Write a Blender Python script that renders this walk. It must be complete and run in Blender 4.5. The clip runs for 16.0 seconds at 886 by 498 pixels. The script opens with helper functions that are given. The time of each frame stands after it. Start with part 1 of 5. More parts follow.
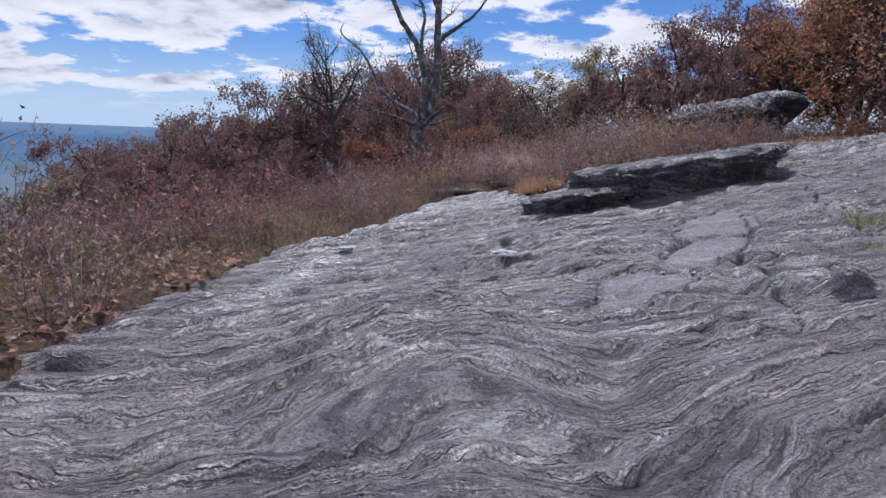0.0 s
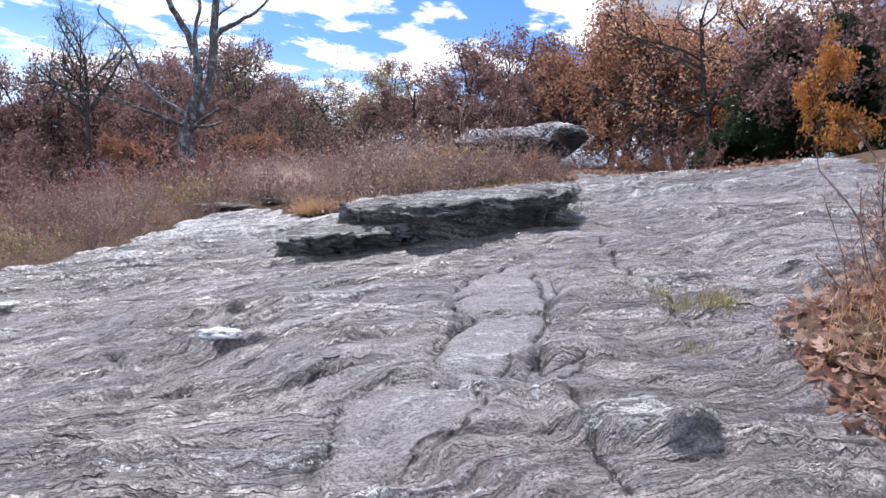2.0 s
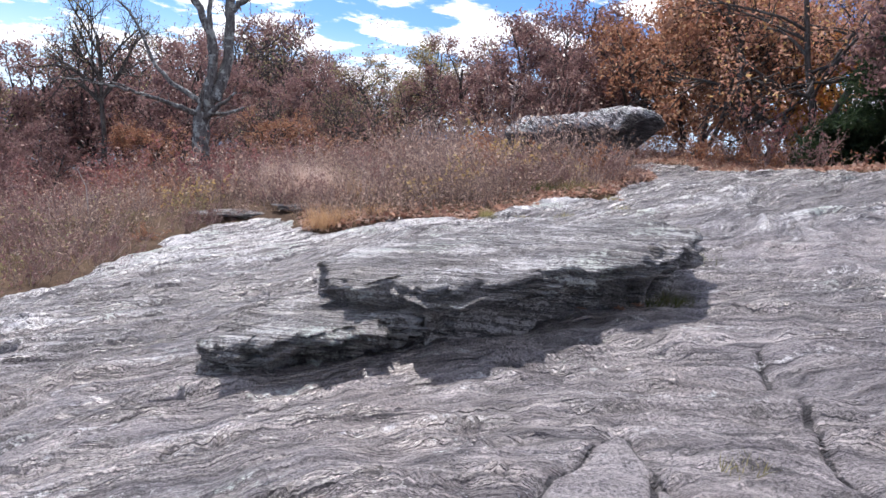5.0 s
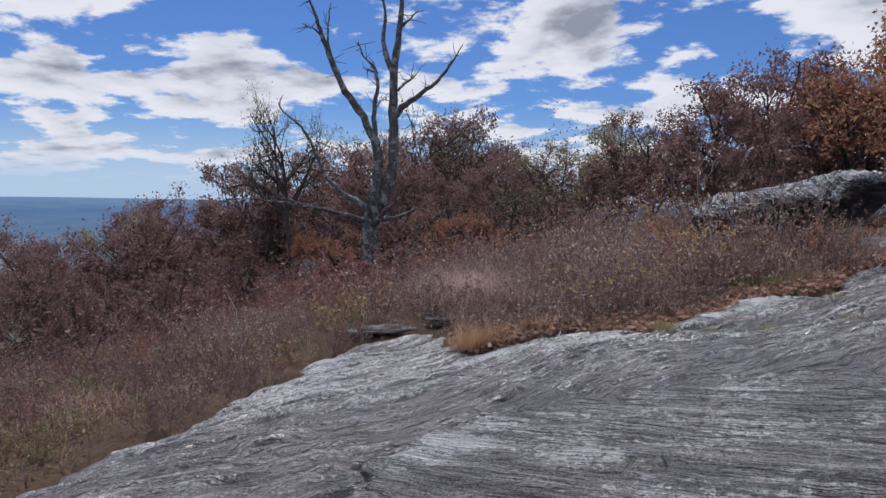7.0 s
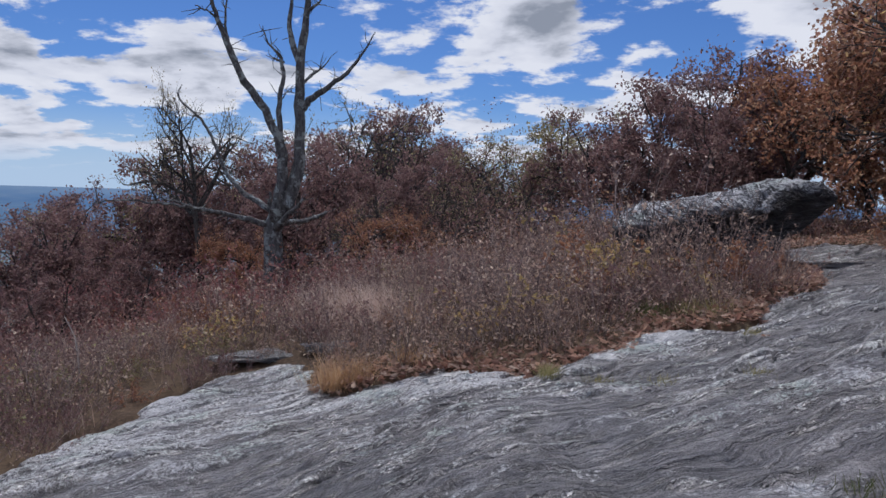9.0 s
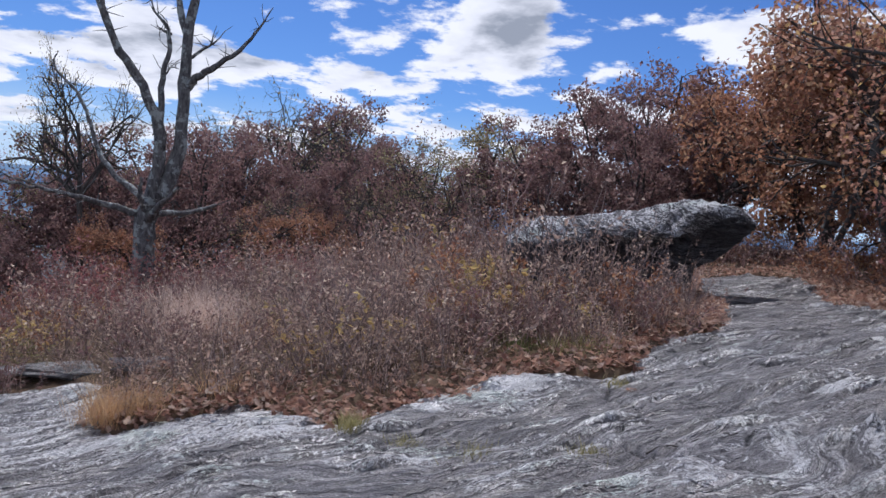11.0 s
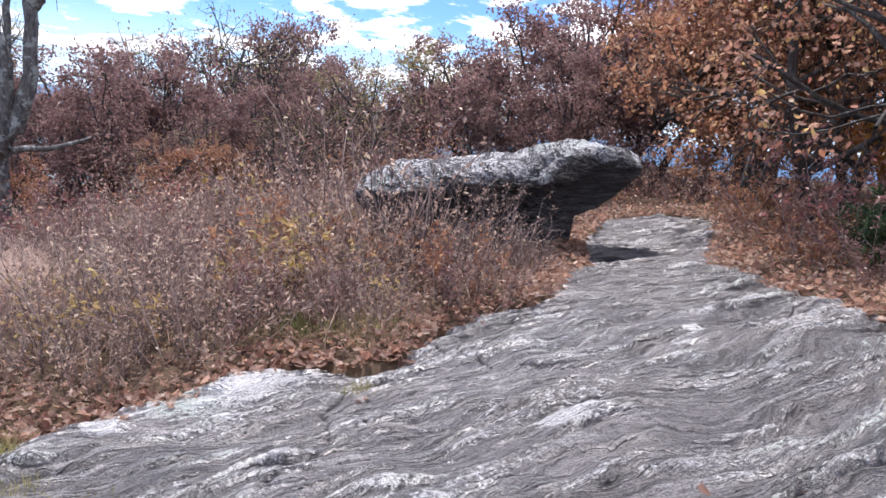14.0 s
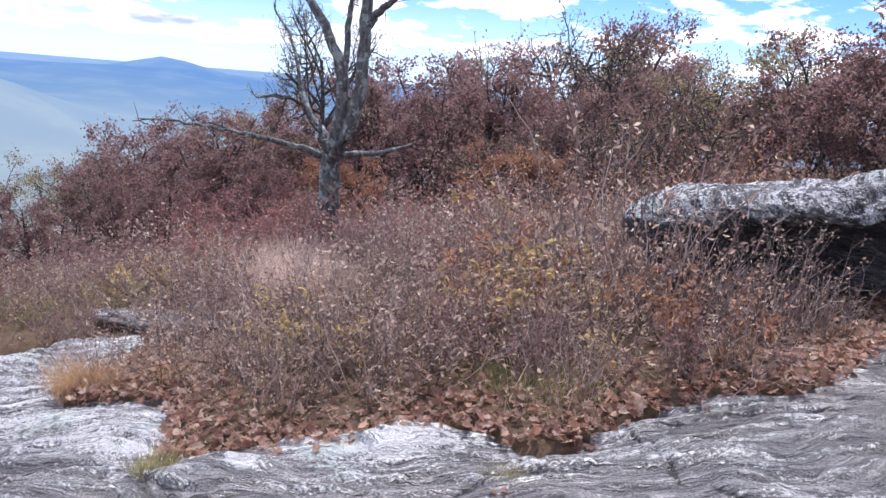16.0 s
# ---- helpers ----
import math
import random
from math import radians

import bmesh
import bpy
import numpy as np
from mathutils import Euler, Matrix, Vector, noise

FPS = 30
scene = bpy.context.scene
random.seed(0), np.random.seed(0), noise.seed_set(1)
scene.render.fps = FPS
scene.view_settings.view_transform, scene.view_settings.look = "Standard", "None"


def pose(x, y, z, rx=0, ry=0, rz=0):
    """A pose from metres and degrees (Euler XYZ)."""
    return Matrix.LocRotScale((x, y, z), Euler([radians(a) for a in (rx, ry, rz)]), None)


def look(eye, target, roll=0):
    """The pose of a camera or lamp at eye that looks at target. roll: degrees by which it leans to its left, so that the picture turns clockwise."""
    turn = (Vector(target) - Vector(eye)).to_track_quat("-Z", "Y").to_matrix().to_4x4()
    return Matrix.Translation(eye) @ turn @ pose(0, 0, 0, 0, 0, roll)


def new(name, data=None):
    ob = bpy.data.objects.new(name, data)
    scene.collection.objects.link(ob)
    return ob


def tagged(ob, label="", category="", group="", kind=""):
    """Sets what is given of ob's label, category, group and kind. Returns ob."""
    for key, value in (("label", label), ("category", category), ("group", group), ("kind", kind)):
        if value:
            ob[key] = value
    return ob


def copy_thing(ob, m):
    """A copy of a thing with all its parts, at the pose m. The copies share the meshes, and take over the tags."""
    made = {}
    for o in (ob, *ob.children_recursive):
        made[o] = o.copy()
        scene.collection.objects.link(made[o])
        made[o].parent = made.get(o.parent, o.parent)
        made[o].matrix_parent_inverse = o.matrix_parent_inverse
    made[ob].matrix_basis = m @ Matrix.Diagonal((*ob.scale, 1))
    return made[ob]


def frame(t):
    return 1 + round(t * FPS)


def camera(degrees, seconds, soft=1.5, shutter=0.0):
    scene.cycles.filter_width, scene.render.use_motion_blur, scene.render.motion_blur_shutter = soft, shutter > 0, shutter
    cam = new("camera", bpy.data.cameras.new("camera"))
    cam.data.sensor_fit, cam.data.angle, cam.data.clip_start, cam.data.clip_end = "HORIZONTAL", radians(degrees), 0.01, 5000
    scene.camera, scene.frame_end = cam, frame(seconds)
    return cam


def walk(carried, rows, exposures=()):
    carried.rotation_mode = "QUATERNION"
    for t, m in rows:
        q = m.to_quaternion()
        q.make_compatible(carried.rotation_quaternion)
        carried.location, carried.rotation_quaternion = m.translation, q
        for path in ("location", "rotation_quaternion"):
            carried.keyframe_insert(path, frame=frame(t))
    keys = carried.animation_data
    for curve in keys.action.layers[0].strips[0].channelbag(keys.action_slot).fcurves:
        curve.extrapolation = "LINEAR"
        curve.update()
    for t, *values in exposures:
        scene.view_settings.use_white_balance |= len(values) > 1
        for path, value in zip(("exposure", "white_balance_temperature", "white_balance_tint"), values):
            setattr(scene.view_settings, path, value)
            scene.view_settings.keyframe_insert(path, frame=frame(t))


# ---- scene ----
cam = camera(62.1, 16.0)
PATH = [
    (0, (0.121, 1.129, 1.916), (0.126, 3.599, 1.527), 1.8),
    (0.5, (0.149, 1.459, 2.025), (0.496, 3.906, 1.653), 6.0),
    (1, (0.366, 1.869, 2.079), (0.932, 4.285, 1.777), 6.6),
    (1.5, (0.478, 2.303, 2.089), (1.145, 4.696, 1.812), 6.0),
    (2, (0.626, 2.751, 2.087), (1.325, 5.131, 1.776), 6.1),
    (2.5, (0.712, 3.21, 2.17), (1.363, 5.59, 1.766), 5.7),
    (3, (0.811, 3.624, 2.263), (1.504, 5.976, 1.775), 7.3),
    (3.2, (0.892, 3.784, 2.252), (1.627, 6.122, 1.761), 7.7),
    (5.3, (1.603, 5.98, 2.536), (2.019, 8.42, 2.18), 4.7),
    (5.5, (1.675, 6.166, 2.57), (1.948, 8.635, 2.276), 4.3),
    (6, (1.897, 6.651, 2.655), (1.789, 9.139, 2.44), 1.4),
    (6.5, (2.107, 6.919, 2.772), (1.834, 9.397, 2.597), 0.3),
    (7, (2.375, 7.375, 2.769), (2.215, 9.864, 2.599), 0.6),
    (7.5, (2.592, 7.799, 2.833), (2.43, 10.289, 2.686), -3.3),
    (8, (2.719, 8.277, 2.964), (2.499, 10.764, 2.84), 3.9),
    (8.5, (3.104, 8.691, 3.04), (2.994, 11.181, 2.833), 4.1),
    (9, (3.505, 9.039, 3.024), (3.475, 11.531, 2.834), 1.3),
    (9.2, (3.669, 9.226, 3.079), (3.698, 11.72, 2.895), 2.2),
    (11.3, (5.05, 10.802, 3.059), (5.175, 13.294, 2.893), 5.4),
    (11.5, (5.19, 10.869, 3.079), (5.355, 13.356, 2.888), 4.8),
    (12, (5.603, 11.175, 3.169), (5.814, 13.652, 2.911), 3.6),
    (12.5, (5.985, 11.342, 3.311), (6.152, 13.816, 2.99), 2.0),
    (13, (6.296, 11.533, 3.342), (6.41, 14.0, 2.953), 0.8),
    (13.5, (6.715, 11.694, 3.44), (6.885, 14.141, 2.96), 2.1),
    (14, (6.971, 11.858, 3.599), (7.144, 14.312, 3.16), 5.2),
    (14.5, (7.189, 12.183, 3.681), (7.23, 14.651, 3.286), 8.0),
    (15, (7.51, 12.446, 3.675), (7.248, 14.896, 3.249), 6.9),
    (15.5, (7.72, 12.741, 3.764), (6.969, 15.081, 3.304), 4.1),
    (16, (8.001, 13.029, 3.889), (7.026, 15.265, 3.345), 4.9),
]

# ---- light and exposure ----
EXPOSURES = [(0, -0.2, 5840, 16), (0.5, 0.3, 5890, 16), (1.0, 0.45, 5940, 16), (1.5, 0.55, 6070, 16), (3.0, 0.65, 5970, 16), (5.5, 0.7, 6270, 16), (6.0, 0.35, 6170, 16),
             (6.6, -0.15, 6090, 15), (7.5, -0.4, 5940, 14), (9.0, -0.4, 5890, 14), (11.5, -0.02, 5840, 15), (12.0, 0.02, 5790, 15), (12.6, 0.55, 5890, 16), (13.5, 0.75, 6040, 16),
             (14.5, 0.9, 6290, 17), (16, 0.8, 5940, 17)]
walk(cam, [(t, look(eye, target, roll)) for t, eye, target, roll in PATH], EXPOSURES)

SUN_AZ, SUN_EL = -14.0, 57.0          # degrees clockwise from +y, and above the horizon


def tree_of(m):
    m.use_nodes = True
    m.node_tree.nodes.clear()
    return m.node_tree


class Net:
    """A small writer of node trees."""

    def __init__(self, tree):
        self.t = tree

    def n(self, kind, **props):
        node = self.t.nodes.new(kind)
        for key, value in props.items():
            setattr(node, key, value)
        return node

    def put(self, socket, value):
        if isinstance(value, bpy.types.NodeSocket):
            self.t.links.new(value, socket)
        elif isinstance(value, (tuple, list)) and len(value) == 3 and socket.type == "RGBA":
            socket.default_value = (*value, 1)
        else:
            socket.default_value = value

    def math(self, op, a, b=0.0, c=None, clamp=False):
        node = self.n("ShaderNodeMath", operation=op, use_clamp=clamp)
        for i, v in enumerate((a, b) if c is None else (a, b, c)):
            self.put(node.inputs[i], v)
        return node.outputs[0]

    def noise(self, vec, scale, detail=4.0, rough=0.55, distort=0.0, out="Fac"):
        node = self.n("ShaderNodeTexNoise")
        self.put(node.inputs["Vector"], vec)
        node.inputs["Scale"].default_value = scale
        node.inputs["Detail"].default_value = detail
        node.inputs["Roughness"].default_value = rough
        node.inputs["Distortion"].default_value = distort
        return node.outputs[out]

    def ramp(self, fac, *stops):
        node = self.n("ShaderNodeValToRGB")
        self.put(node.inputs[0], fac)
        el = node.color_ramp.elements
        while len(el) < len(stops):
            el.new(0.5)
        for e, (p, c) in zip(el, stops):
            e.position = p
            e.color = (c, c, c, 1) if isinstance(c, (int, float)) else (*c, 1)
        return node.outputs[0]

    def mix(self, fac, a, b, mode="MIX"):
        node = self.n("ShaderNodeMix", data_type="RGBA", blend_type=mode)
        self.put(node.inputs[0], fac)
        self.put(node.inputs[6], a)
        self.put(node.inputs[7], b)
        return node.outputs[2]

    def range(self, v, a, b, c=0.0, d=1.0):
        node = self.n("ShaderNodeMapRange", interpolation_type="SMOOTHSTEP")
        self.put(node.inputs[0], v)
        for i, w in enumerate((a, b, c, d)):
            node.inputs[i + 1].default_value = w
        return node.outputs[0]

    def scaled(self, vec, loc=(0, 0, 0), rot=(0, 0, 0), scale=(1, 1, 1)):
        node = self.n("ShaderNodeMapping")
        self.put(node.inputs[0], vec)
        node.inputs[1].default_value, node.inputs[2].default_value, node.inputs[3].default_value = loc, rot, scale
        return node.outputs[0]


def make_world():
    w = bpy.data.worlds.new("sky")
    scene.world = w
    net = Net(tree_of(w))
    sky = net.n("ShaderNodeTexSky", sky_type="NISHITA", sun_disc=False, sun_elevation=radians(SUN_EL),
                sun_rotation=radians(SUN_AZ % 360), altitude=900, air_density=1.0, dust_density=0.6, ozone_density=2.0)
    blue = net.mix(1.0, sky.outputs[0], (0.044, 0.064, 0.096), "MULTIPLY")
    way = net.n("ShaderNodeTexCoord").outputs["Generated"]
    sep = net.n("ShaderNodeSeparateXYZ")
    net.put(sep.inputs[0], way)
    z = net.math("MAXIMUM", sep.outputs[2], 0.0)
    low = net.math("ADD", z, 0.20)
    flat = net.n("ShaderNodeCombineXYZ")
    net.put(flat.inputs[0], net.math("DIVIDE", sep.outputs[0], low))
    net.put(flat.inputs[1], net.math("DIVIDE", sep.outputs[1], low))
    at = net.scaled(flat.outputs[0], loc=(3.1, 1.7, 0), scale=(1.0, 1.0, 1.0))
    body = net.noise(at, 1.7, 10.0, 0.6, 0.12)
    thick = net.noise(net.scaled(flat.outputs[0], loc=(3.04, 1.78, 0)), 1.7, 6.0, 0.55, 0.12)
    cover = net.range(body, 0.472, 0.53)
    white = net.ramp(thick, (0.50, (1.0, 1.0, 1.0)), (0.57, (0.86, 0.87, 0.90)), (0.66, (0.36, 0.39, 0.44)))
    haze = net.range(z, 0.0, 0.13, 1.0, 0.0)
    clear = net.mix(net.math("MULTIPLY", haze, 0.9), blue, (0.60, 0.76, 0.92))
    far = net.range(z, 0.01, 0.06)
    colour = net.mix(net.math("MULTIPLY", cover, far), clear, white)
    back = net.n("ShaderNodeBackground")
    net.put(back.inputs[0], colour)
    back.inputs[1].default_value = 1.0
    net.t.links.new(back.outputs[0], net.n("ShaderNodeOutputWorld").inputs[0])


make_world()
sun = new("sun", bpy.data.lights.new("sun", "SUN"))
sun.data.energy, sun.data.angle, sun.data.color = 3.4, radians(0.6), (1.0, 0.95, 0.88)
a, e = radians(SUN_AZ), radians(SUN_EL)
sun.matrix_world = look((math.sin(a) * math.cos(e) * 60, math.cos(a) * math.cos(e) * 60 + 12, math.sin(e) * 60), (0, 12, 0))


# ---- materials ----
def surface(name, colour_of, rough=0.8, spec=0.3, bump_of=None, bump=0.3, through_light=0.0, deep=0.02):
    m = bpy.data.materials.new(name)
    net = Net(tree_of(m))
    col = colour_of(net)
    b = net.n("ShaderNodeBsdfPrincipled")
    net.put(b.inputs["Base Color"], col)
    net.put(b.inputs["Roughness"], rough(net) if callable(rough) else rough)
    b.inputs["Specular IOR Level"].default_value = spec
    if bump_of:
        bp = net.n("ShaderNodeBump")
        bp.inputs["Strength"].default_value = bump
        bp.inputs["Distance"].default_value = deep
        net.put(bp.inputs["Height"], bump_of(net))
        net.put(b.inputs["Normal"], bp.outputs[0])
    shade = b.outputs[0]
    if through_light:
        tr = net.n("ShaderNodeBsdfTranslucent")
        net.put(tr.inputs[0], col)
        mx = net.n("ShaderNodeMixShader")
        mx.inputs[0].default_value = through_light
        net.put(mx.inputs[1], shade)
        net.put(mx.inputs[2], tr.outputs[0])
        shade = mx.outputs[0]
    net.t.links.new(shade, net.n("ShaderNodeOutputMaterial").inputs[0])
    return m


def place(net):
    return net.n("ShaderNodeNewGeometry").outputs["Position"]


def island(net):
    return net.n("ShaderNodeNewGeometry").outputs["Random Per Island"]


def rock_flow(net):
    """The foliation's own coordinates (drawn out along the bands), with a fine ripple."""
    fl = net.n("ShaderNodeAttribute", attribute_name="flow").outputs["Vector"]
    ripple = net.mix(1.0, net.noise(place(net), 3.2, 5.0, 0.6, out="Color"), (0.05, 0.15, 0.0), "MULTIPLY")
    return net.mix(1.0, fl, ripple, "ADD")


def rock_colour(net, tone=(1.0, 1.0, 1.0), crusted=1.0):
    p = place(net)
    fl = rock_flow(net)
    bands = net.noise(fl, 6.5, 7.0, 0.66, 0.15)
    lines = net.noise(fl, 19.0, 5.0, 0.68, 0.2)
    big = net.noise(p, 0.8, 6.0, 0.62)
    fine = net.noise(p, 70.0, 5.0, 0.75)
    base = net.ramp(bands, (0.33, (0.13, 0.116, 0.119)), (0.46, (0.27, 0.243, 0.243)), (0.60, (0.46, 0.42, 0.412)))
    base = net.mix(net.range(big, 0.5, 0.64, 0.0, 0.5), base, (0.36, 0.315, 0.30))
    base = net.mix(net.range(big, 0.49, 0.36, 0.0, 0.5), base, (0.15, 0.14, 0.144))
    worn = net.n("ShaderNodeAttribute", attribute_name="worn").outputs["Fac"]
    base = net.mix(net.math("MULTIPLY", worn, 0.75), base, net.ramp(net.noise(p, 6.0, 5.0, 0.7), (0.35, (0.30, 0.275, 0.275)), (0.65, (0.50, 0.46, 0.455))))
    base = net.mix(net.math("SUBTRACT", 0.8, net.math("MULTIPLY", worn, 0.6)), base, net.ramp(lines, (0.38, 0.36), (0.47, 0.88), (0.53, 1.0), (0.60, 1.5)), "MULTIPLY")
    base = net.mix(0.8, base, net.ramp(fine, (0.41, 0.25), (0.49, 1.0), (0.60, 1.45)), "MULTIPLY")
    # broken crevice lines, their shade drawn dark into the colour
    crevice_shade = net.math("ABSOLUTE", net.math("SUBTRACT", net.noise(fl, 2.6, 5.0, 0.6, 0.3), 0.5))
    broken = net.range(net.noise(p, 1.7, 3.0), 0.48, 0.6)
    base = net.mix(net.math("MULTIPLY", net.range(crevice_shade, 0.0, 0.008, 0.9, 0.0), broken), base, (0.06, 0.054, 0.054))
    # open cracks and plate rims: shade painted in near black
    crack = net.math("ADD", net.n("ShaderNodeAttribute", attribute_name="crack").outputs["Fac"], net.math("MULTIPLY", net.math("SUBTRACT", net.noise(p, 18.0, 4.0, 0.65), 0.5), 0.30))
    base = net.mix(net.range(crack, 0.84, 0.90, 0.0, 0.92), base, (0.035, 0.032, 0.033))
    algae = net.n("ShaderNodeAttribute", attribute_name="algae").outputs["Fac"]
    base = net.mix(algae, base, net.mix(1.0, base, (0.68, 0.70, 0.71), "MULTIPLY"))
    base = net.mix(1.0, base, tone, "MULTIPLY")
    # crusts of pale lichen, thickest along the crests of the ribs
    density = net.n("ShaderNodeAttribute", attribute_name="lichen").outputs["Fac"]
    crust = net.math("ADD", net.noise(fl, 7.0, 8.0, 0.72, 0.6), net.math("MULTIPLY", net.noise(p, 26.0, 7.0, 0.8), 1.0))
    crust = net.math("ADD", crust, net.math("MULTIPLY", density, 0.24 * crusted))
    mask = net.range(crust, 1.11, 1.15)
    mask = net.math("MULTIPLY", mask, net.range(net.noise(p, 130.0, 2.0), 0.36, 0.5, 0.25, 1.0))
    vein = net.math("ABSOLUTE", net.math("SUBTRACT", net.noise(fl, 5.0, 6.0, 0.7, 0.9), 0.5))
    vein = net.math("MULTIPLY", net.range(vein, 0.006, 0.026, 1.0, 0.0), net.range(density, -0.05, 0.22))
    vein = net.math("MULTIPLY", vein, net.range(net.noise(p, 22.0, 5.0, 0.7), 0.44, 0.54))
    mask = net.math("MAXIMUM", mask, vein)
    tint = net.mix(net.range(net.noise(p, 1.3, 2.0), 0.5, 0.7), (0.78, 0.77, 0.77), (0.64, 0.70, 0.65))
    return net.mix(mask, base, tint)


def rock_bump(net):
    """Height in metres: small scarps along the foliation, ribs and grain."""
    p = place(net)
    fl = rock_flow(net)
    sep = net.n("ShaderNodeSeparateXYZ")
    net.put(sep.inputs[0], fl)
    t = net.math("ADD", net.math("MULTIPLY", sep.outputs[1], 17.0), net.math("MULTIPLY", net.noise(fl, 4.2, 4.0, 0.55), 9.0))
    f = net.math("FRACT", t)
    saw = net.math("MULTIPLY", net.math("SUBTRACT", 1.0, f), net.range(f, 0.0, 0.10))
    saw = net.math("MULTIPLY", saw, net.range(net.noise(fl, 5.0, 2.0), 0.42, 0.62))
    worn = net.n("ShaderNodeAttribute", attribute_name="worn").outputs["Fac"]
    calm = net.math("SUBTRACT", 1.0, net.math("MULTIPLY", worn, 0.8))
    ridge = net.math("ABSOLUTE", net.math("SUBTRACT", net.noise(fl, 13.0, 5.0, 0.62, 0.2), 0.5))
    rib = net.math("MULTIPLY", net.math("ADD", net.math("MULTIPLY", saw, 0.080), net.math("MULTIPLY", ridge, 0.20)), calm)
    grain = net.math("ADD", net.math("MULTIPLY", net.noise(p, 22.0, 7.0, 0.74), 0.050), net.math("MULTIPLY", net.noise(p, 7.0, 4.0, 0.6), 0.05))
    open_at = net.n("ShaderNodeAttribute", attribute_name="crack").outputs["Fac"]
    return net.math("ADD", net.math("ADD", rib, grain), net.range(open_at, 0.75, 0.95, 0.0, -0.03))


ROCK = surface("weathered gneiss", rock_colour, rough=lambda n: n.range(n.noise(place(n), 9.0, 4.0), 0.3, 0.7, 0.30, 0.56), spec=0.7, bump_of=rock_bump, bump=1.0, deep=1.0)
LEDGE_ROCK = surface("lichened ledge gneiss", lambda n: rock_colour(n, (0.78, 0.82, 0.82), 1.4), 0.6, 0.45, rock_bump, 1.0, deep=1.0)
# boulder's tone is lowered so its shaded face comes out dark
BOULDER_ROCK = surface("lichened gneiss darkened for shade", lambda n: rock_colour(n, (0.36, 0.38, 0.41), 1.4), 0.75, 0.3, rock_bump, 1.0, deep=1.0)


def ground_colour(net):
    p = place(net)
    a = net.noise(p, 1.1, 5.0)
    b = net.noise(p, 17.0, 5.0, 0.7)
    base = net.ramp(b, (0.3, (0.045, 0.032, 0.024)), (0.55, (0.12, 0.082, 0.055)), (0.75, (0.21, 0.145, 0.095)))
    return net.mix(net.range(a, 0.5, 0.68, 0, 0.4), base, (0.15, 0.105, 0.06))


SOIL = surface("leaf mould", ground_colour, 0.95, 0.1, lambda n: n.noise(place(n), 22.0, 6.0, 0.7), 1.0)


def bark_of(dark, light, spots):
    def colour(net):
        p = net.scaled(place(net), scale=(1, 1, 0.35))
        a = net.ramp(net.noise(p, 16.0, 6.0, 0.7), (0.35, dark), (0.62, light))
        return net.mix(net.range(net.noise(place(net), 5.5, 5.0, 0.65), 0.53, 0.6, 0, 0.8), a, spots)
    return colour


def bark_bump(net):
    return net.noise(net.scaled(place(net), scale=(1, 1, 0.3)), 28.0, 5.0, 0.7)


DEAD_BARK = surface("bleached dead wood", bark_of((0.05, 0.047, 0.048), (0.18, 0.172, 0.168), (0.34, 0.365, 0.35)), 0.9, 0.2, bark_bump, 0.8)
BARK = surface("grey oak bark", bark_of((0.035, 0.03, 0.028), (0.11, 0.097, 0.09), (0.13, 0.135, 0.125)), 0.9, 0.2, bark_bump, 0.8)
TWIG = surface("dry stems", lambda n: n.ramp(island(n), (0.0, (0.09, 0.066, 0.064)), (0.5, (0.26, 0.195, 0.18)), (0.85, (0.43, 0.34, 0.305)), (1.0, (0.60, 0.51, 0.45))), 0.9, 0.15)


def leaf_of(*cols):
    def colour(net):
        stops = [(i / (len(cols) - 1), c) for i, c in enumerate(cols)]
        mixed = net.math("FRACT", net.math("ADD", island(net), net.math("MULTIPLY", net.n("ShaderNodeObjectInfo").outputs["Random"], 0.25)))
        return net.ramp(mixed, *stops)
    return colour


def leaves(name, *cols):
    return surface(name, leaf_of(*cols), 0.45, 0.5, through_light=0.6)


LEAF_MAROON = leaves("maroon oak leaves", (0.121, 0.073, 0.076), (0.219, 0.121, 0.120), (0.324, 0.192, 0.176), (0.186, 0.116, 0.100), (0.437, 0.300, 0.259))
LEAF_RUSSET = leaves("russet oak leaves", (0.19, 0.085, 0.06), (0.35, 0.165, 0.095), (0.47, 0.25, 0.145), (0.28, 0.125, 0.085), (0.58, 0.39, 0.23))
LEAF_ORANGE = leaves("orange maple leaves", (0.38, 0.13, 0.05), (0.60, 0.27, 0.06), (0.42, 0.26, 0.07), (0.48, 0.16, 0.06), (0.70, 0.42, 0.10))
LEAF_AMBER = leaves("amber oak leaves", (0.30, 0.15, 0.11), (0.50, 0.27, 0.19), (0.66, 0.42, 0.29), (0.36, 0.14, 0.10), (0.76, 0.54, 0.22))
LEAF_OLIVE = leaves("sparse olive leaves", (0.140, 0.140, 0.076), (0.306, 0.269, 0.140), (0.380, 0.287, 0.159), (0.177, 0.122, 0.085), (0.490, 0.471, 0.232))
LEAF_YELLOW = leaves("yellowing fern leaves", (0.44, 0.31, 0.13), (0.62, 0.46, 0.19), (0.34, 0.28, 0.13), (0.58, 0.36, 0.16), (0.74, 0.60, 0.28))
LEAF_DRY = leaves("withered shrub leaves", (0.17, 0.118, 0.10), (0.36, 0.25, 0.205), (0.58, 0.42, 0.33), (0.27, 0.18, 0.15), (0.78, 0.64, 0.50))
LEAF_CRIMSON = leaves("crimson shrub leaves", (0.203, 0.078, 0.086), (0.343, 0.133, 0.133), (0.437, 0.203, 0.179), (0.265, 0.133, 0.117), (0.468, 0.312, 0.250))
LITTER = leaves("fallen oak leaves", (0.22, 0.115, 0.085), (0.38, 0.22, 0.16), (0.58, 0.38, 0.28), (0.29, 0.145, 0.105), (0.72, 0.56, 0.44))
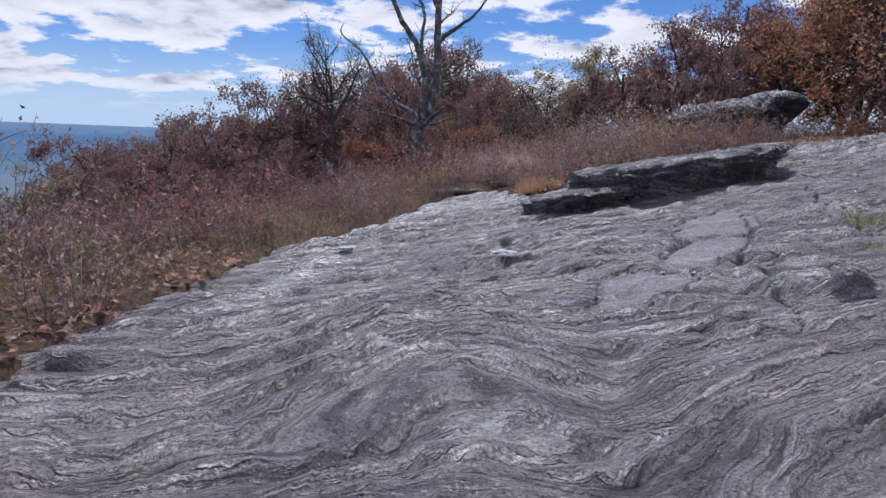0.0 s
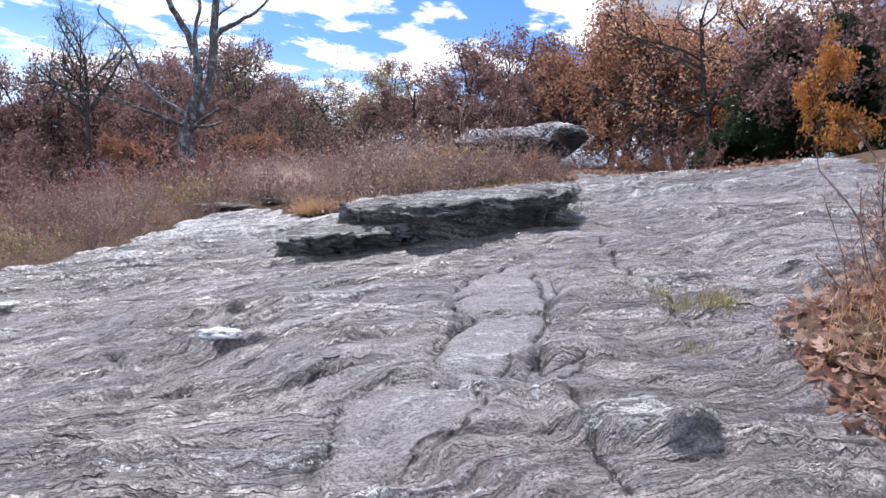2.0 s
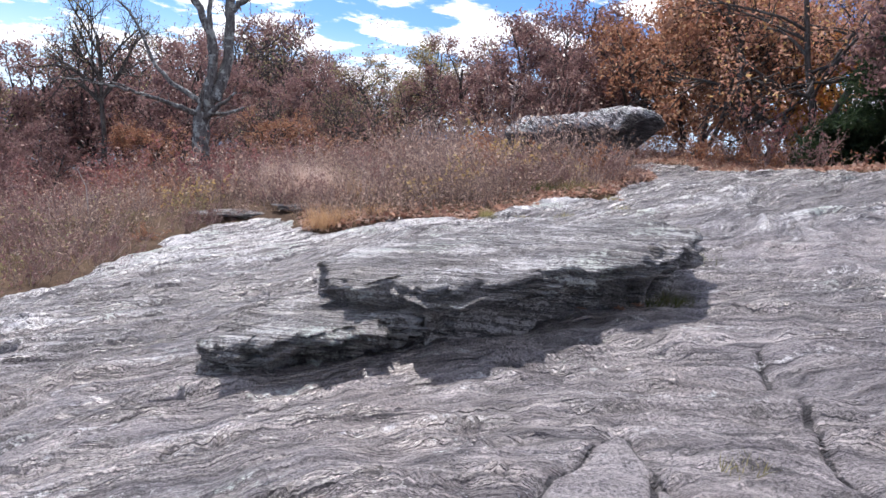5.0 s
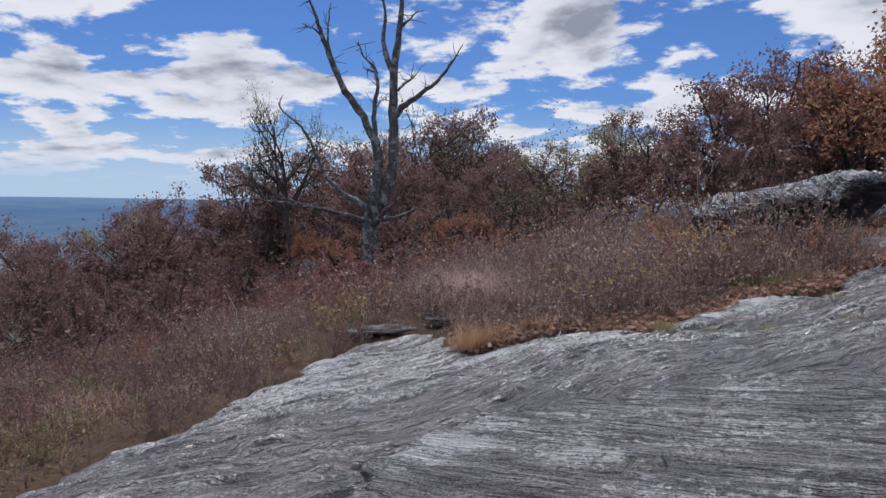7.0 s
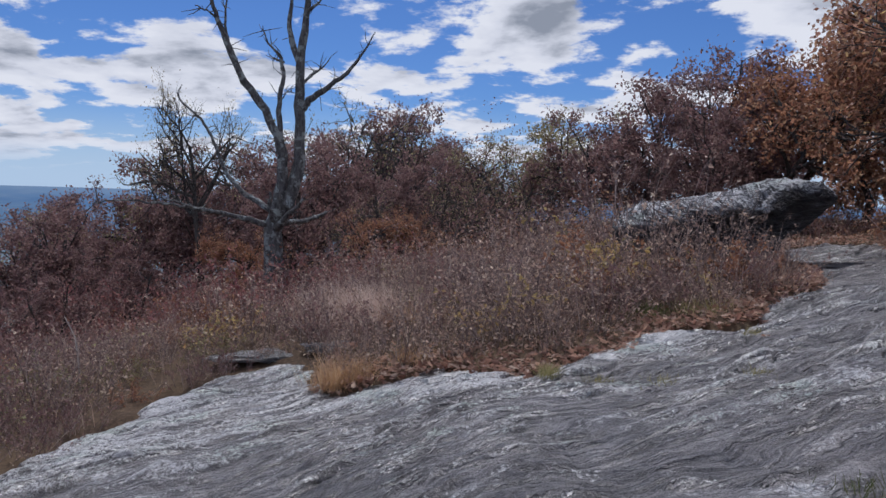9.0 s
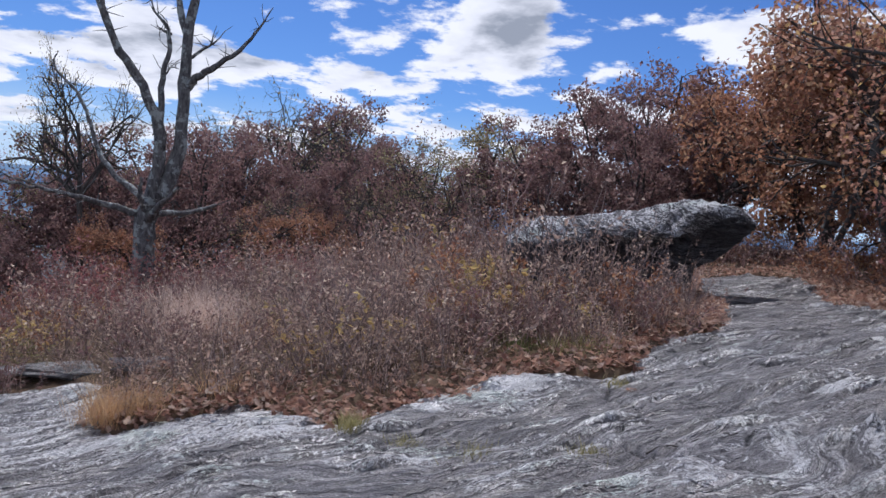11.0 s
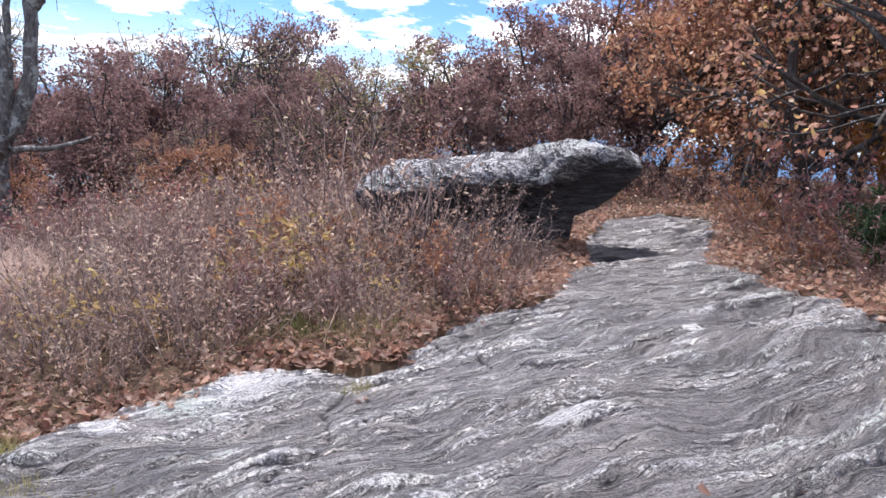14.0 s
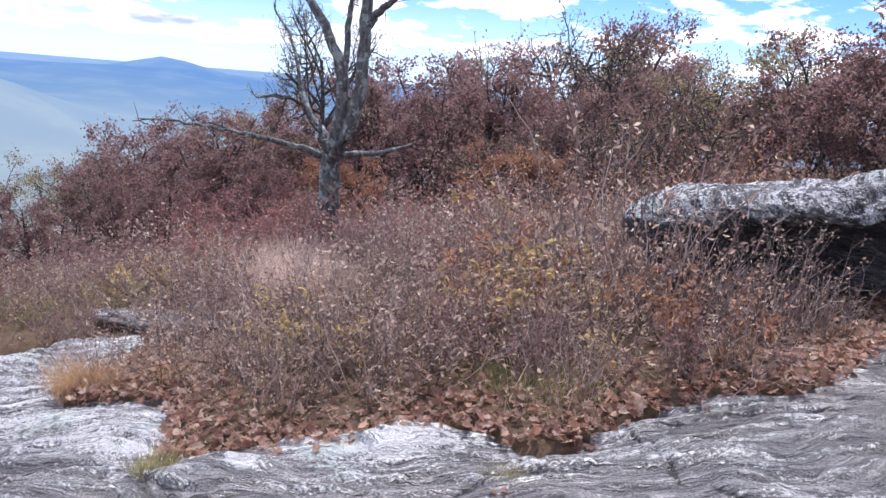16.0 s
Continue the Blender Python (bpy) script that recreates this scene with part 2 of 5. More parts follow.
NEEDLE = leaves("pine needles", (0.023, 0.046, 0.021), (0.046, 0.081, 0.036), (0.065, 0.111, 0.046), (0.036, 0.065, 0.033), (0.091, 0.130, 0.058))
STRAW = leaves("straw grass", (0.42, 0.24, 0.12), (0.60, 0.38, 0.20), (0.66, 0.46, 0.27), (0.52, 0.30, 0.15), (0.70, 0.54, 0.36))
GREEN = leaves("green grass", (0.06, 0.085, 0.03), (0.11, 0.14, 0.045), (0.20, 0.20, 0.08), (0.09, 0.10, 0.04), (0.26, 0.24, 0.11))


PLUME = leaves("pale feathery grass", (0.50, 0.36, 0.30), (0.62, 0.47, 0.40), (0.72, 0.58, 0.50), (0.56, 0.40, 0.32), (0.80, 0.68, 0.58))
DRY_GREEN = leaves("yellowing green grass", (0.16, 0.15, 0.06), (0.30, 0.27, 0.11), (0.48, 0.42, 0.20), (0.22, 0.20, 0.08), (0.60, 0.54, 0.30))
WHITE_CRUST = surface("white lichen crust", lambda n: n.ramp(n.noise(place(n), 45.0, 5.0, 0.7), (0.36, (0.16, 0.15, 0.15)), (0.43, (0.62, 0.62, 0.62)), (0.60, (0.82, 0.82, 0.82))), 0.9, 0.1, lambda n: n.noise(place(n), 60.0, 4.0), 0.8)
PALE_WOOD = surface("pale dead stem", lambda n: n.ramp(n.noise(place(n), 30.0, 3.0), (0.3, (0.34, 0.3, 0.27)), (0.7, (0.55, 0.5, 0.46))), 0.85, 0.2)


def distance_material():
    """Far country: woods and fields, with kilometres of blue air painted on as a glow."""
    m = bpy.data.materials.new("valley with haze glow")
    net = Net(tree_of(m))
    p = place(net)
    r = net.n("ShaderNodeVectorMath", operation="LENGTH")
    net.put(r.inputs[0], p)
    patches = net.noise(p, 0.006, 6.0, 0.6)
    land = net.ramp(patches, (0.38, (0.05, 0.075, 0.055)), (0.52, (0.11, 0.12, 0.07)), (0.62, (0.21, 0.22, 0.12)), (0.7, (0.14, 0.11, 0.08)))
    d = net.n("ShaderNodeBsdfDiffuse")
    net.put(d.inputs[0], land)
    # haze: blue emission, mixed in more strongly with distance
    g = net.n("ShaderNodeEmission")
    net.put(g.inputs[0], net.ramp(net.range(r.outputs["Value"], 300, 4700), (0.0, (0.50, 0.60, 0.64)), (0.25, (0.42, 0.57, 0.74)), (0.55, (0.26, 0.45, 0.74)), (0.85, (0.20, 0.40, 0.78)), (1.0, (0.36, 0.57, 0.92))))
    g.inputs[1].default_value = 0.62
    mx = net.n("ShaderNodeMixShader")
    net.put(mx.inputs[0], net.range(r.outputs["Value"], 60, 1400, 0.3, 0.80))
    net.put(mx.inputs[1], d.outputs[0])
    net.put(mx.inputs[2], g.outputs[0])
    net.t.links.new(mx.outputs[0], net.n("ShaderNodeOutputMaterial").inputs[0])
    return m


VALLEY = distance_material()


# ---- lie of the land ----
def perlin(x, y, seed=0):
    x, y = np.asarray(x, float), np.asarray(y, float)
    ix, iy = np.floor(x).astype(np.int64), np.floor(y).astype(np.int64)
    fx, fy = x - ix, y - iy

    def corner(dx, dy):
        h = ((ix + dx) * 374761393 + (iy + dy) * 668265263 + seed * 974711) & 0xFFFFFFFF
        h = ((h ^ (h >> 13)) * 1274126177) & 0xFFFFFFFF
        ang = ((h ^ (h >> 16)) & 0xFFFF) * (2 * math.pi / 65536)
        return np.cos(ang) * (fx - dx) + np.sin(ang) * (fy - dy)
    u, v = fx ** 3 * (fx * (fx * 6 - 15) + 10), fy ** 3 * (fy * (fy * 6 - 15) + 10)
    top = corner(0, 0) * (1 - u) + corner(1, 0) * u
    low = corner(0, 1) * (1 - u) + corner(1, 1) * u
    return 1.5 * (top * (1 - v) + low * v)


def fbm(x, y, octaves=4, seed=0, gain=0.5):
    s, k = 0.0, 1.0
    for o in range(octaves):
        s = s + k * perlin(x * 2 ** o, y * 2 ** o, seed + o)
        k *= gain
    return s


def step01(a, b, v):
    t = np.clip((v - a) / (b - a), 0, 1)
    return t * t * (3 - 2 * t)


def ground_z(x, y):
    """Height of the bare hilltop: a dome that falls to the left and flattens beyond the boulder."""
    x, y = np.asarray(x, float), np.asarray(y, float)
    u, v = (np.clip(x, -4, 11) - 4) / 8, (np.clip(y, 1, 21) - 13) / 10
    z = 1.3269 + 1.7015 * u - 0.6867 * v + 0.1797 * u * u - 0.0614 * u * v - 0.0497 * v * v
    z = z - 0.0243 * u ** 3 - 0.6578 * u * u * v - 0.4684 * u * v * v + 0.7478 * v ** 3
    z = z + 0.22 * np.minimum(0, x + 4) + 0.1 * np.clip(x - 11, 0, 8) - 0.03 * np.maximum(0, y - 21) + 0.2 * np.minimum(0, y - 1)
    z = z - 0.012 * np.maximum(0, -9 - x) ** 1.6
    z = z + 0.11 * bump_at(x, y, 8.8, 18.9, 2.3, 2.6)
    r = np.hypot(x - 4, y - 14)
    return z - 0.35 * np.maximum(0, r - 52) * step01(52, 75, r)


OUTLINE = [(-2.6, -3.0), (-2.3, 2.0), (-1.95, 4.4), (-1.9, 5.7), (-1.85, 7.0), (-1.85, 10.7), (-1.95, 13.2), (-1.6, 14.6), (-1.1, 15.5),
           (-0.9, 16.6), (-0.3, 18.5), (0.3, 19.3), (0.9, 19.8), (1.4, 19.3), (2.0, 17.7), (2.45, 17.6), (2.9, 17.75), (3.4, 17.75), (4.1, 17.05),
           (4.5, 16.6), (4.6, 16.8), (4.85, 16.95), (5.45, 17.15), (5.87, 17.6), (6.3, 17.68), (6.95, 17.48), (7.2, 17.85), (7.5, 18.45), (7.95, 18.87),
           (8.38, 18.95), (8.68, 19.3), (8.95, 20.1), (9.5, 21.2), (10.0, 23.5), (11.3, 26.7), (12.8, 27.0), (13.4, 26.3), (12.3, 23.6), (11.2, 21.3),
           (11.05, 20.4), (11.2, 19.8), (10.86, 18.8), (10.8, 17.5), (10.9, 15.0), (10.2, 12.5), (9.0, 11.0), (6.2, 7.7), (4.2, 6.3), (3.55, 5.95),
           (3.2, 5.4), (3.05, 4.9), (3.3, 3.0), (3.7, -3.0)]


def inside(x, y, line=None):
    """Signed distance to the edge of the bare rock (or of another outline), positive within."""
    line = line or OUTLINE
    x, y = np.asarray(x, float), np.asarray(y, float)
    best, odd = np.full(x.shape, 1e9), np.zeros(x.shape, bool)
    for (ax, ay), (bx, by) in zip(line, line[1:] + line[:1]):
        dx, dy = bx - ax, by - ay
        t = np.clip(((x - ax) * dx + (y - ay) * dy) / (dx * dx + dy * dy), 0, 1)
        best = np.minimum(best, (x - ax - t * dx) ** 2 + (y - ay - t * dy) ** 2)
        if dy:
            odd ^= ((ay > y) != (by > y)) & (x < (y - ay) / dy * dx + ax)
    return np.where(odd, 1, -1) * np.sqrt(best)


CRACKS = [[(2.95, 8.1), (2.8, 7.68), (2.58, 6.86), (2.28, 6.37), (2.1, 5.88), (2.1, 5.65), (2.0, 5.2), (1.9, 4.6)],
          [(2.4, 7.55), (2.02, 7.39), (2.09, 6.96), (1.75, 6.46), (1.65, 6.16), (1.87, 6.03), (2.1, 5.88), (2.41, 6.04)],
          [(4.0, 9.0), (3.31, 7.19), (3.13, 6.34), (3.25, 5.94)],
          [(4.5, 16.2), (4.9, 15.6), (5.6, 15.4), (6.2, 15.3), (6.7, 14.3)], [(6.9, 17.4), (6.6, 16.6), (6.7, 15.9), (6.2, 15.3)],
          [(7.4, 17.9), (7.7, 17.5), (7.8, 17.2), (8.3, 16.9)], [(2.83, 7.81), (2.98, 7.85), (3.05, 7.62)], [(-0.13, 6.82), (0.02, 6.88), (0.19, 6.72)],
          [(0.45, 6.27), (0.65, 6.3), (0.87, 6.53)], [(1.06, 8.73), (1.26, 8.93)], [(6.88, 15.16), (7.0, 14.92), (6.84, 14.62)]]
PLATES = [([(2.06, 7.44), (2.51, 8.11), (3.0, 8.5), (2.95, 7.77), (2.76, 7.22), (2.54, 6.83), (2.3, 7.0), (2.1, 7.02)], 0.045),
          ([(2.08, 6.95), (2.51, 6.8), (2.42, 6.47), (2.03, 6.14), (1.91, 5.92), (1.76, 5.81), (1.64, 6.05), (1.68, 6.33), (1.79, 6.56)], 0.035),
          ([(2.0, 5.83), (2.12, 6.06), (2.42, 6.06), (2.3, 5.86), (2.08, 5.76)], 0.04),
          ([(1.13, 5.76), (1.4, 5.93), (1.63, 5.82), (1.73, 5.57), (1.55, 5.39), (1.36, 5.24), (1.08, 4.94), (0.95, 5.12), (1.04, 5.32)], 0.04),
          ([(3.0, 11.2), (3.6, 12.4), (4.6, 13.0), (5.4, 12.6), (4.9, 11.4), (4.2, 10.8)], 0.03)]
HUMP = [(2.0, 5.66), (2.22, 5.52), (2.40, 5.28), (2.46, 5.0), (2.32, 4.94), (2.15, 5.04), (1.95, 5.16), (1.90, 5.36)]


def near_lines(lines, x, y):
    best = np.full(x.shape, 1e9)
    for line in lines:
        for (ax, ay), (bx, by) in zip(line, line[1:]):
            dx, dy = bx - ax, by - ay
            t = np.clip(((x - ax) * dx + (y - ay) * dy) / (dx * dx + dy * dy), 0, 1)
            best = np.minimum(best, (x - ax - t * dx) ** 2 + (y - ay - t * dy) ** 2)
    return np.sqrt(best)


def bump_at(x, y, cx, cy, rx, ry, turn=0.0):
    c, s = math.cos(radians(turn)), math.sin(radians(turn))
    u, v = ((x - cx) * c + (y - cy) * s) / rx, ((y - cy) * c - (x - cx) * s) / ry
    return np.exp(-(u * u + v * v) * 1.5)


def flow_of(x, y):
    """Coordinates along and across the foliation, which arches over the near dome and swings round beyond it."""
    x, y = np.asarray(x, float), np.asarray(y, float)
    near = step01(13.5, 9.0, y)
    bend = near * 0.42 * np.sqrt((x - 2.0) ** 2 + 0.5) + (1 - near) * -0.34 * (x - 5)
    curl = 0.55 * bump_at(x, y, 0.2, 4.8, 1.3, 1.1) * np.sin(2.2 * (x - 0.6)) + 0.4 * bump_at(x, y, 6.5, 14.0, 1.6, 1.2) * np.sin(1.7 * (x - 6))
    s = y + bend + curl + 0.38 * fbm(x * 0.42, y * 0.42, 3, 23) + 0.11 * fbm(x * 1.3, y * 1.3, 3, 31)
    return x - 0.25 * y + 0.5 * fbm(x * 0.32, y * 0.32, 2, 11), s


def scarps(l, s, rate, tall, seed):
    """Low steps across the foliation, steep towards the south and sloping gently away."""
    t = s * rate + 0.6 * perlin(l * 0.5 * rate ** 0.7, s * 0.4 * rate, seed)
    k = np.floor(t)
    f = t - k
    on = np.clip(0.3 + 1.7 * perlin(l * 0.5 * rate ** 0.7, k * 1.7 + 0.3, seed + 1), 0, 1)
    return tall * on * step01(0.0, 0.09, f) * (1 - f)


def worn_at(x, y):
    """Smooth pale plates, rubbed clean."""
    w = np.zeros(np.shape(x))
    for line, _ in PLATES:
        c, r = np.mean(line, 0), 1.4
        m = (np.abs(x - c[0]) < r) & (np.abs(y - c[1]) < r)
        w[m] = np.maximum(w[m], step01(-0.03, 0.05, inside(x[m], y[m], line)))
    return w


def crack_at(x, y):
    """Nearness to an open crack or to the rim of a plate: 1 on the line, 0 from 10 cm off."""
    d = near_lines(CRACKS, x + 0.05 * perlin(x * 3, y * 3, 80), y + 0.05 * perlin(x * 5, y * 5, 81))
    for line, _ in PLATES:
        d = np.minimum(d, near_lines([line + line[:1]], x + 0.03 * perlin(x * 6, y * 6, 83), y + 0.03 * perlin(x * 7, y * 7, 84)) + 0.004)
    return np.clip(1 - d / 0.1, 0, 1)


def rock_ribs(x, y):
    l, s = flow_of(x, y)
    r1 = 1 - np.abs(perlin(l * 0.30, s * 1.9, 3)) * 1.6
    r2 = np.abs(perlin(l * 0.42, s * 4.4, 5)) ** 0.7 * 1.6
    r3 = np.abs(perlin(l * 0.8, s * 9.0, 9)) ** 0.7 * 1.6
    strong = 0.45 + 0.55 * np.clip(fbm(x * 0.4, y * 0.4, 2, 41) + 0.5, 0, 1)
    z = strong * (0.036 * r1 + 0.036 * r2 + 0.030 * r3)
    for rate, tall, seed in ((0.8, 0.045, 71), (2.1, 0.050, 73), (4.8, 0.046, 75), (9.5, 0.027, 79)):
        z = z + scarps(l, s, rate, tall, seed)
    return z


def rock_relief(x, y):
    """Foliated bedrock: long wavy ribs, low scarps, rubbed plates, open cracks."""
    shp = np.shape(x)
    x, y = np.atleast_1d(np.asarray(x, float)).ravel(), np.atleast_1d(np.asarray(y, float)).ravel()
    z = 0.07 * fbm(x * 0.33, y * 0.33, 2, 51) + rock_ribs(x, y) * (1 - 0.75 * worn_at(x, y)) + 0.009 * fbm(x * 6, y * 6, 3, 61) + 0.012 * fbm(x * 1.9, y * 1.9, 3, 63)
    for line, tall in PLATES:
        c, r = np.mean(line, 0), 1.4
        m = (np.abs(x - c[0]) < r) & (np.abs(y - c[1]) < r)
        d = inside(x[m], y[m], line) + 0.02 * perlin(x[m] * 6, y[m] * 6, 83)
        z[m] = z[m] + tall * step01(-0.01, 0.035, d) - 0.02 * np.exp(-((d + 0.01) / 0.03) ** 2)
    m = (np.abs(x - 2.4) < 1) & (np.abs(y - 5.1) < 1)
    d = inside(x[m], y[m], HUMP) + 0.03 * perlin(x[m] * 5, y[m] * 5, 85)
    front = step01(0.70, 0.0, y[m] + 0.6 * x[m] - 6.34)
    z[m] = z[m] + (0.01 + 0.075 * front) * step01(-0.01, 0.06, d) - 0.03 * np.exp(-((d + 0.05) / 0.05) ** 2) * front
    z = z - 0.05 * np.exp(-(near_lines(CRACKS, x + 0.05 * perlin(x * 3, y * 3, 80), y + 0.05 * perlin(x * 5, y * 5, 81)) / 0.024) ** 2) * 0.6
    # pale stone's seat, knobbly ridges, and the low kerb by the leaf bank
    for cx, cy, rx, ry, turn, tall in ((7.55, 14.62, 0.42, 0.11, -4, 0.10), (8.33, 15.9, 0.22, 0.1, 8, 0.09), (8.7, 15.5, 0.5, 0.1, 6, 0.05), (0.6, 6.9, 0.2, 0.12, 0, 0.03), (-0.21, 4.68, 0.2, 0.07, 0, 0.07), (-0.9, 7.6, 0.5, 0.1, 66, 0.05)):
        z = z + tall * bump_at(x, y, cx, cy, rx, ry, turn) * (0.6 + 0.5 * perlin(x * 6, y * 9, 87))
    z = z + 0.10 * bump_at(x, y, 5.0, 16.5, 0.55, 0.28, 15) - 0.09 * bump_at(x, y, 4.75, 16.05, 0.3, 0.06, 10)
    return (z - 0.12).reshape(shp)


def rock_z(x, y):
    return ground_z(x, y) + rock_relief(x, y)


def soil_z(x, y):
    d = inside(x, y)
    return ground_z(x, y) - 0.03 + 0.05 * fbm(x * 0.6, y * 0.6, 3, 91) - 0.5 * step01(0.0, 0.3, d) + 0.06 * step01(0.0, -0.8, d)


def shape(name, verts, faces, material, smooth=False):
    me = bpy.data.meshes.new(name)
    me.from_pydata(verts if isinstance(verts, list) else verts.tolist(), [], faces if isinstance(faces, list) else faces.tolist())
    me.materials.append(material)
    if smooth:
        me.polygons.foreach_set("use_smooth", np.ones(len(me.polygons), bool))
    me.update()
    return me


def grid_faces(keep, rows, cols):
    i = np.arange(rows * cols).reshape(rows, cols)
    q = np.stack([i[:-1, :-1], i[:-1, 1:], i[1:, 1:], i[1:, :-1]], -1).reshape(-1, 4)
    return q[keep[q].all(1)]


def compact(verts, faces):
    used = np.unique(faces)
    back = np.zeros(len(verts), np.int64)
    back[used] = np.arange(len(used))
    return verts[used], back[faces], used


def build_ground():
    rings = np.concatenate([[0.05], np.arange(0.5, 45, 0.5), 45 * (130 / 45) ** np.linspace(0, 1, 22)])
    n = 288
    ang = np.linspace(0, 2 * math.pi, n, endpoint=False)
    x, y = 4 + rings[:, None] * np.cos(ang), 14 + rings[:, None] * np.sin(ang)
    z = soil_z(x, y)
    v = np.stack([x, y, z], -1).reshape(-1, 3)
    i = np.arange(len(rings) * n).reshape(len(rings), n)
    j = np.roll(i, -1, 1)
    f = np.stack([i[:-1], i[1:], j[1:], j[:-1]], -1).reshape(-1, 4)
    tagged(new("ground", shape("ground", v, f, SOIL, True)), "brown leaf mould and thin soil on the hilltop", "ground", kind="structure")


def far_hill(x, y, azimuth, r, height, width):
    cx, cy = 8 + r * math.sin(radians(azimuth)), 13 + r * math.cos(radians(azimuth))
    return height * np.exp(-((x - cx) ** 2 + (y - cy) ** 2) / (2 * width ** 2))


def build_valley():
    rings = 105 * (4850 / 105) ** np.linspace(0, 1, 70)
    n = 240
    ang = np.linspace(0, 2 * math.pi, n, endpoint=False)
    x, y = 4 + rings[:, None] * np.cos(ang), 14 + rings[:, None] * np.sin(ang)
    r = np.hypot(x - 4, y - 14)
    start = ground_z(4 + 105 * np.cos(ang), 14 + 105 * np.sin(ang))[None, :] - 1.5
    z = start + (-190 - start) * step01(105, 700, r) + 168 * np.clip((r - 900) / 3900, 0, 1) ** 1.0
    z = z + 14 * fbm(x / 420, y / 420, 4, 7) * step01(300, 900, r) * step01(4800, 4000, r)
    z = z + far_hill(x, y, -44.5, 3900, 75, 150) + far_hill(x, y, -59, 1900, 110, 190) + far_hill(x, y, -51, 3300, 40, 380) + far_hill(x, y, -33, 4300, 18, 600)
    v = np.stack([x, y, z], -1).reshape(-1, 3)
    i = np.arange(len(rings) * n).reshape(len(rings), n)
    j = np.roll(i, -1, 1)
    f = np.stack([i[:-1], i[1:], j[1:], j[:-1]], -1).reshape(-1, 4)
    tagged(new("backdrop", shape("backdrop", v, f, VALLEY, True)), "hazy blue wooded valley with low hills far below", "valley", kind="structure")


def lichen_density(x, y):
    d = 0.12 * fbm(x * 0.5, y * 0.5, 3, 101) + 0.16 * step01(10.0, 13.0, y)
    d = d + 0.40 * bump_at(x, y, 0.6, 17.2, 2.4, 2.6) + 0.45 * bump_at(x, y, 3.4, 17.0, 1.2, 0.6) + 0.30 * step01(0.9, 0.1, inside(x, y)) * step01(9, 12, y) * step01(8.5, 7.5, x)
    d = d + 0.6 * bump_at(x, y, 2.25, 5.2, 0.4, 0.2, -35) + 1.6 * bump_at(x, y, 0.6, 6.92, 0.12, 0.07) + 0.25 * bump_at(x, y, 8.3, 15.9, 0.5, 0.25) + 0.35 * bump_at(x, y, 7.55, 14.6, 0.5, 0.2)
    d = d + 0.5 * bump_at(x, y, 6.2, 17.3, 0.7, 0.3, 20) + 0.8 * bump_at(x, y, -1.15, 6.7, 0.25, 1.3) + 0.2 * bump_at(x, y, 3.0, 4.6, 0.5, 0.9)
    d = d + 1.3 * bump_at(x, y, -0.21, 4.68, 0.2, 0.07) + 1.1 * bump_at(x, y, -0.9, 7.6, 0.5, 0.09, 66)
    for cx, cy, r in ((6.05, 16.16, 0.1), (9.45, 17.5, 0.1), (7.65, 17.55, 0.08), (8.45, 18.46, 0.16), (8.0, 15.85, 0.12), (6.1, 14.4, 0.08), (5.1, 16.6, 0.1), (9.3, 17.2, 0.09)):
        d = d + 1.9 * bump_at(x, y, cx, cy, r, r * 0.7)
    return d


def flow_on(me, l, s):
    """Gives a rock mesh the coordinates of its foliation."""
    at = me.attributes.new("flow", "FLOAT_VECTOR", "POINT")
    at.data.foreach_set("vector", np.stack([l * 0.16, s, 0 * s], -1).astype(np.float32).ravel())


def build_rock():
    step = 0.025
    xs, ys = np.arange(-2.9, 14.0, step), np.arange(-2.6, 27.3, step)
    x, y = np.meshgrid(xs, ys)
    x, y = x.ravel(), y.ravel()
    d = inside(x, y)
    wob = d + 0.09 * fbm(x * 2.2, y * 2.2, 3, 77)
    keep = wob > -0.25
    z = rock_z(x, y) - 0.12 * step01(0.06, -0.25, wob) ** 1.3
    v, f, used = compact(np.stack([x, y, z], -1), grid_faces(keep, len(ys), len(xs)))
    me = shape("rock", v, f, ROCK, True)
    at = me.attributes.new("lichen", "FLOAT", "POINT")
    crest = np.clip((rock_ribs(v[:, 0], v[:, 1]) - 0.10) / 0.05, -1.2, 1.2) * (0.10 + 0.28 * step01(9, 12.5, v[:, 1]))
    at.data.foreach_set("value", (lichen_density(v[:, 0], v[:, 1]) + crest).astype(np.float32))
    flow_on(me, *flow_of(v[:, 0], v[:, 1]))
    at = me.attributes.new("crack", "FLOAT", "POINT")
    at.data.foreach_set("value", crack_at(v[:, 0], v[:, 1]).astype(np.float32))
    at = me.attributes.new("worn", "FLOAT", "POINT")
    at.data.foreach_set("value", worn_at(v[:, 0], v[:, 1]).astype(np.float32))
    at = me.attributes.new("algae", "FLOAT", "POINT")
    film = step01(9.0, 13.0, v[:, 1] + 1.5 * fbm(v[:, 0] * 0.5, v[:, 1] * 0.5, 3, 111)) + 0.8 * bump_at(v[:, 0], v[:, 1], 2.5, 5.3, 0.6, 0.3, -25)
    at.data.foreach_set("value", np.clip(film, 0, 1).astype(np.float32))
    tagged(new("rock_outcrop", me), "grey wavy foliated bedrock with white lichen crusts", "bedrock", kind="structure")


build_ground()
build_valley()
build_rock()


# ---- building tools ----
LOBES = np.array([(0, 0), (0.10, 0.10), (0.22, 0.16), (0.14, 0.26), (0.34, 0.42), (0.17, 0.50), (0.30, 0.70), (0.12, 0.74), (0.0, 1.0),
                  (-0.12, 0.74), (-0.30, 0.70), (-0.17, 0.50), (-0.34, 0.42), (-0.14, 0.26), (-0.22, 0.16), (-0.10, 0.10)])


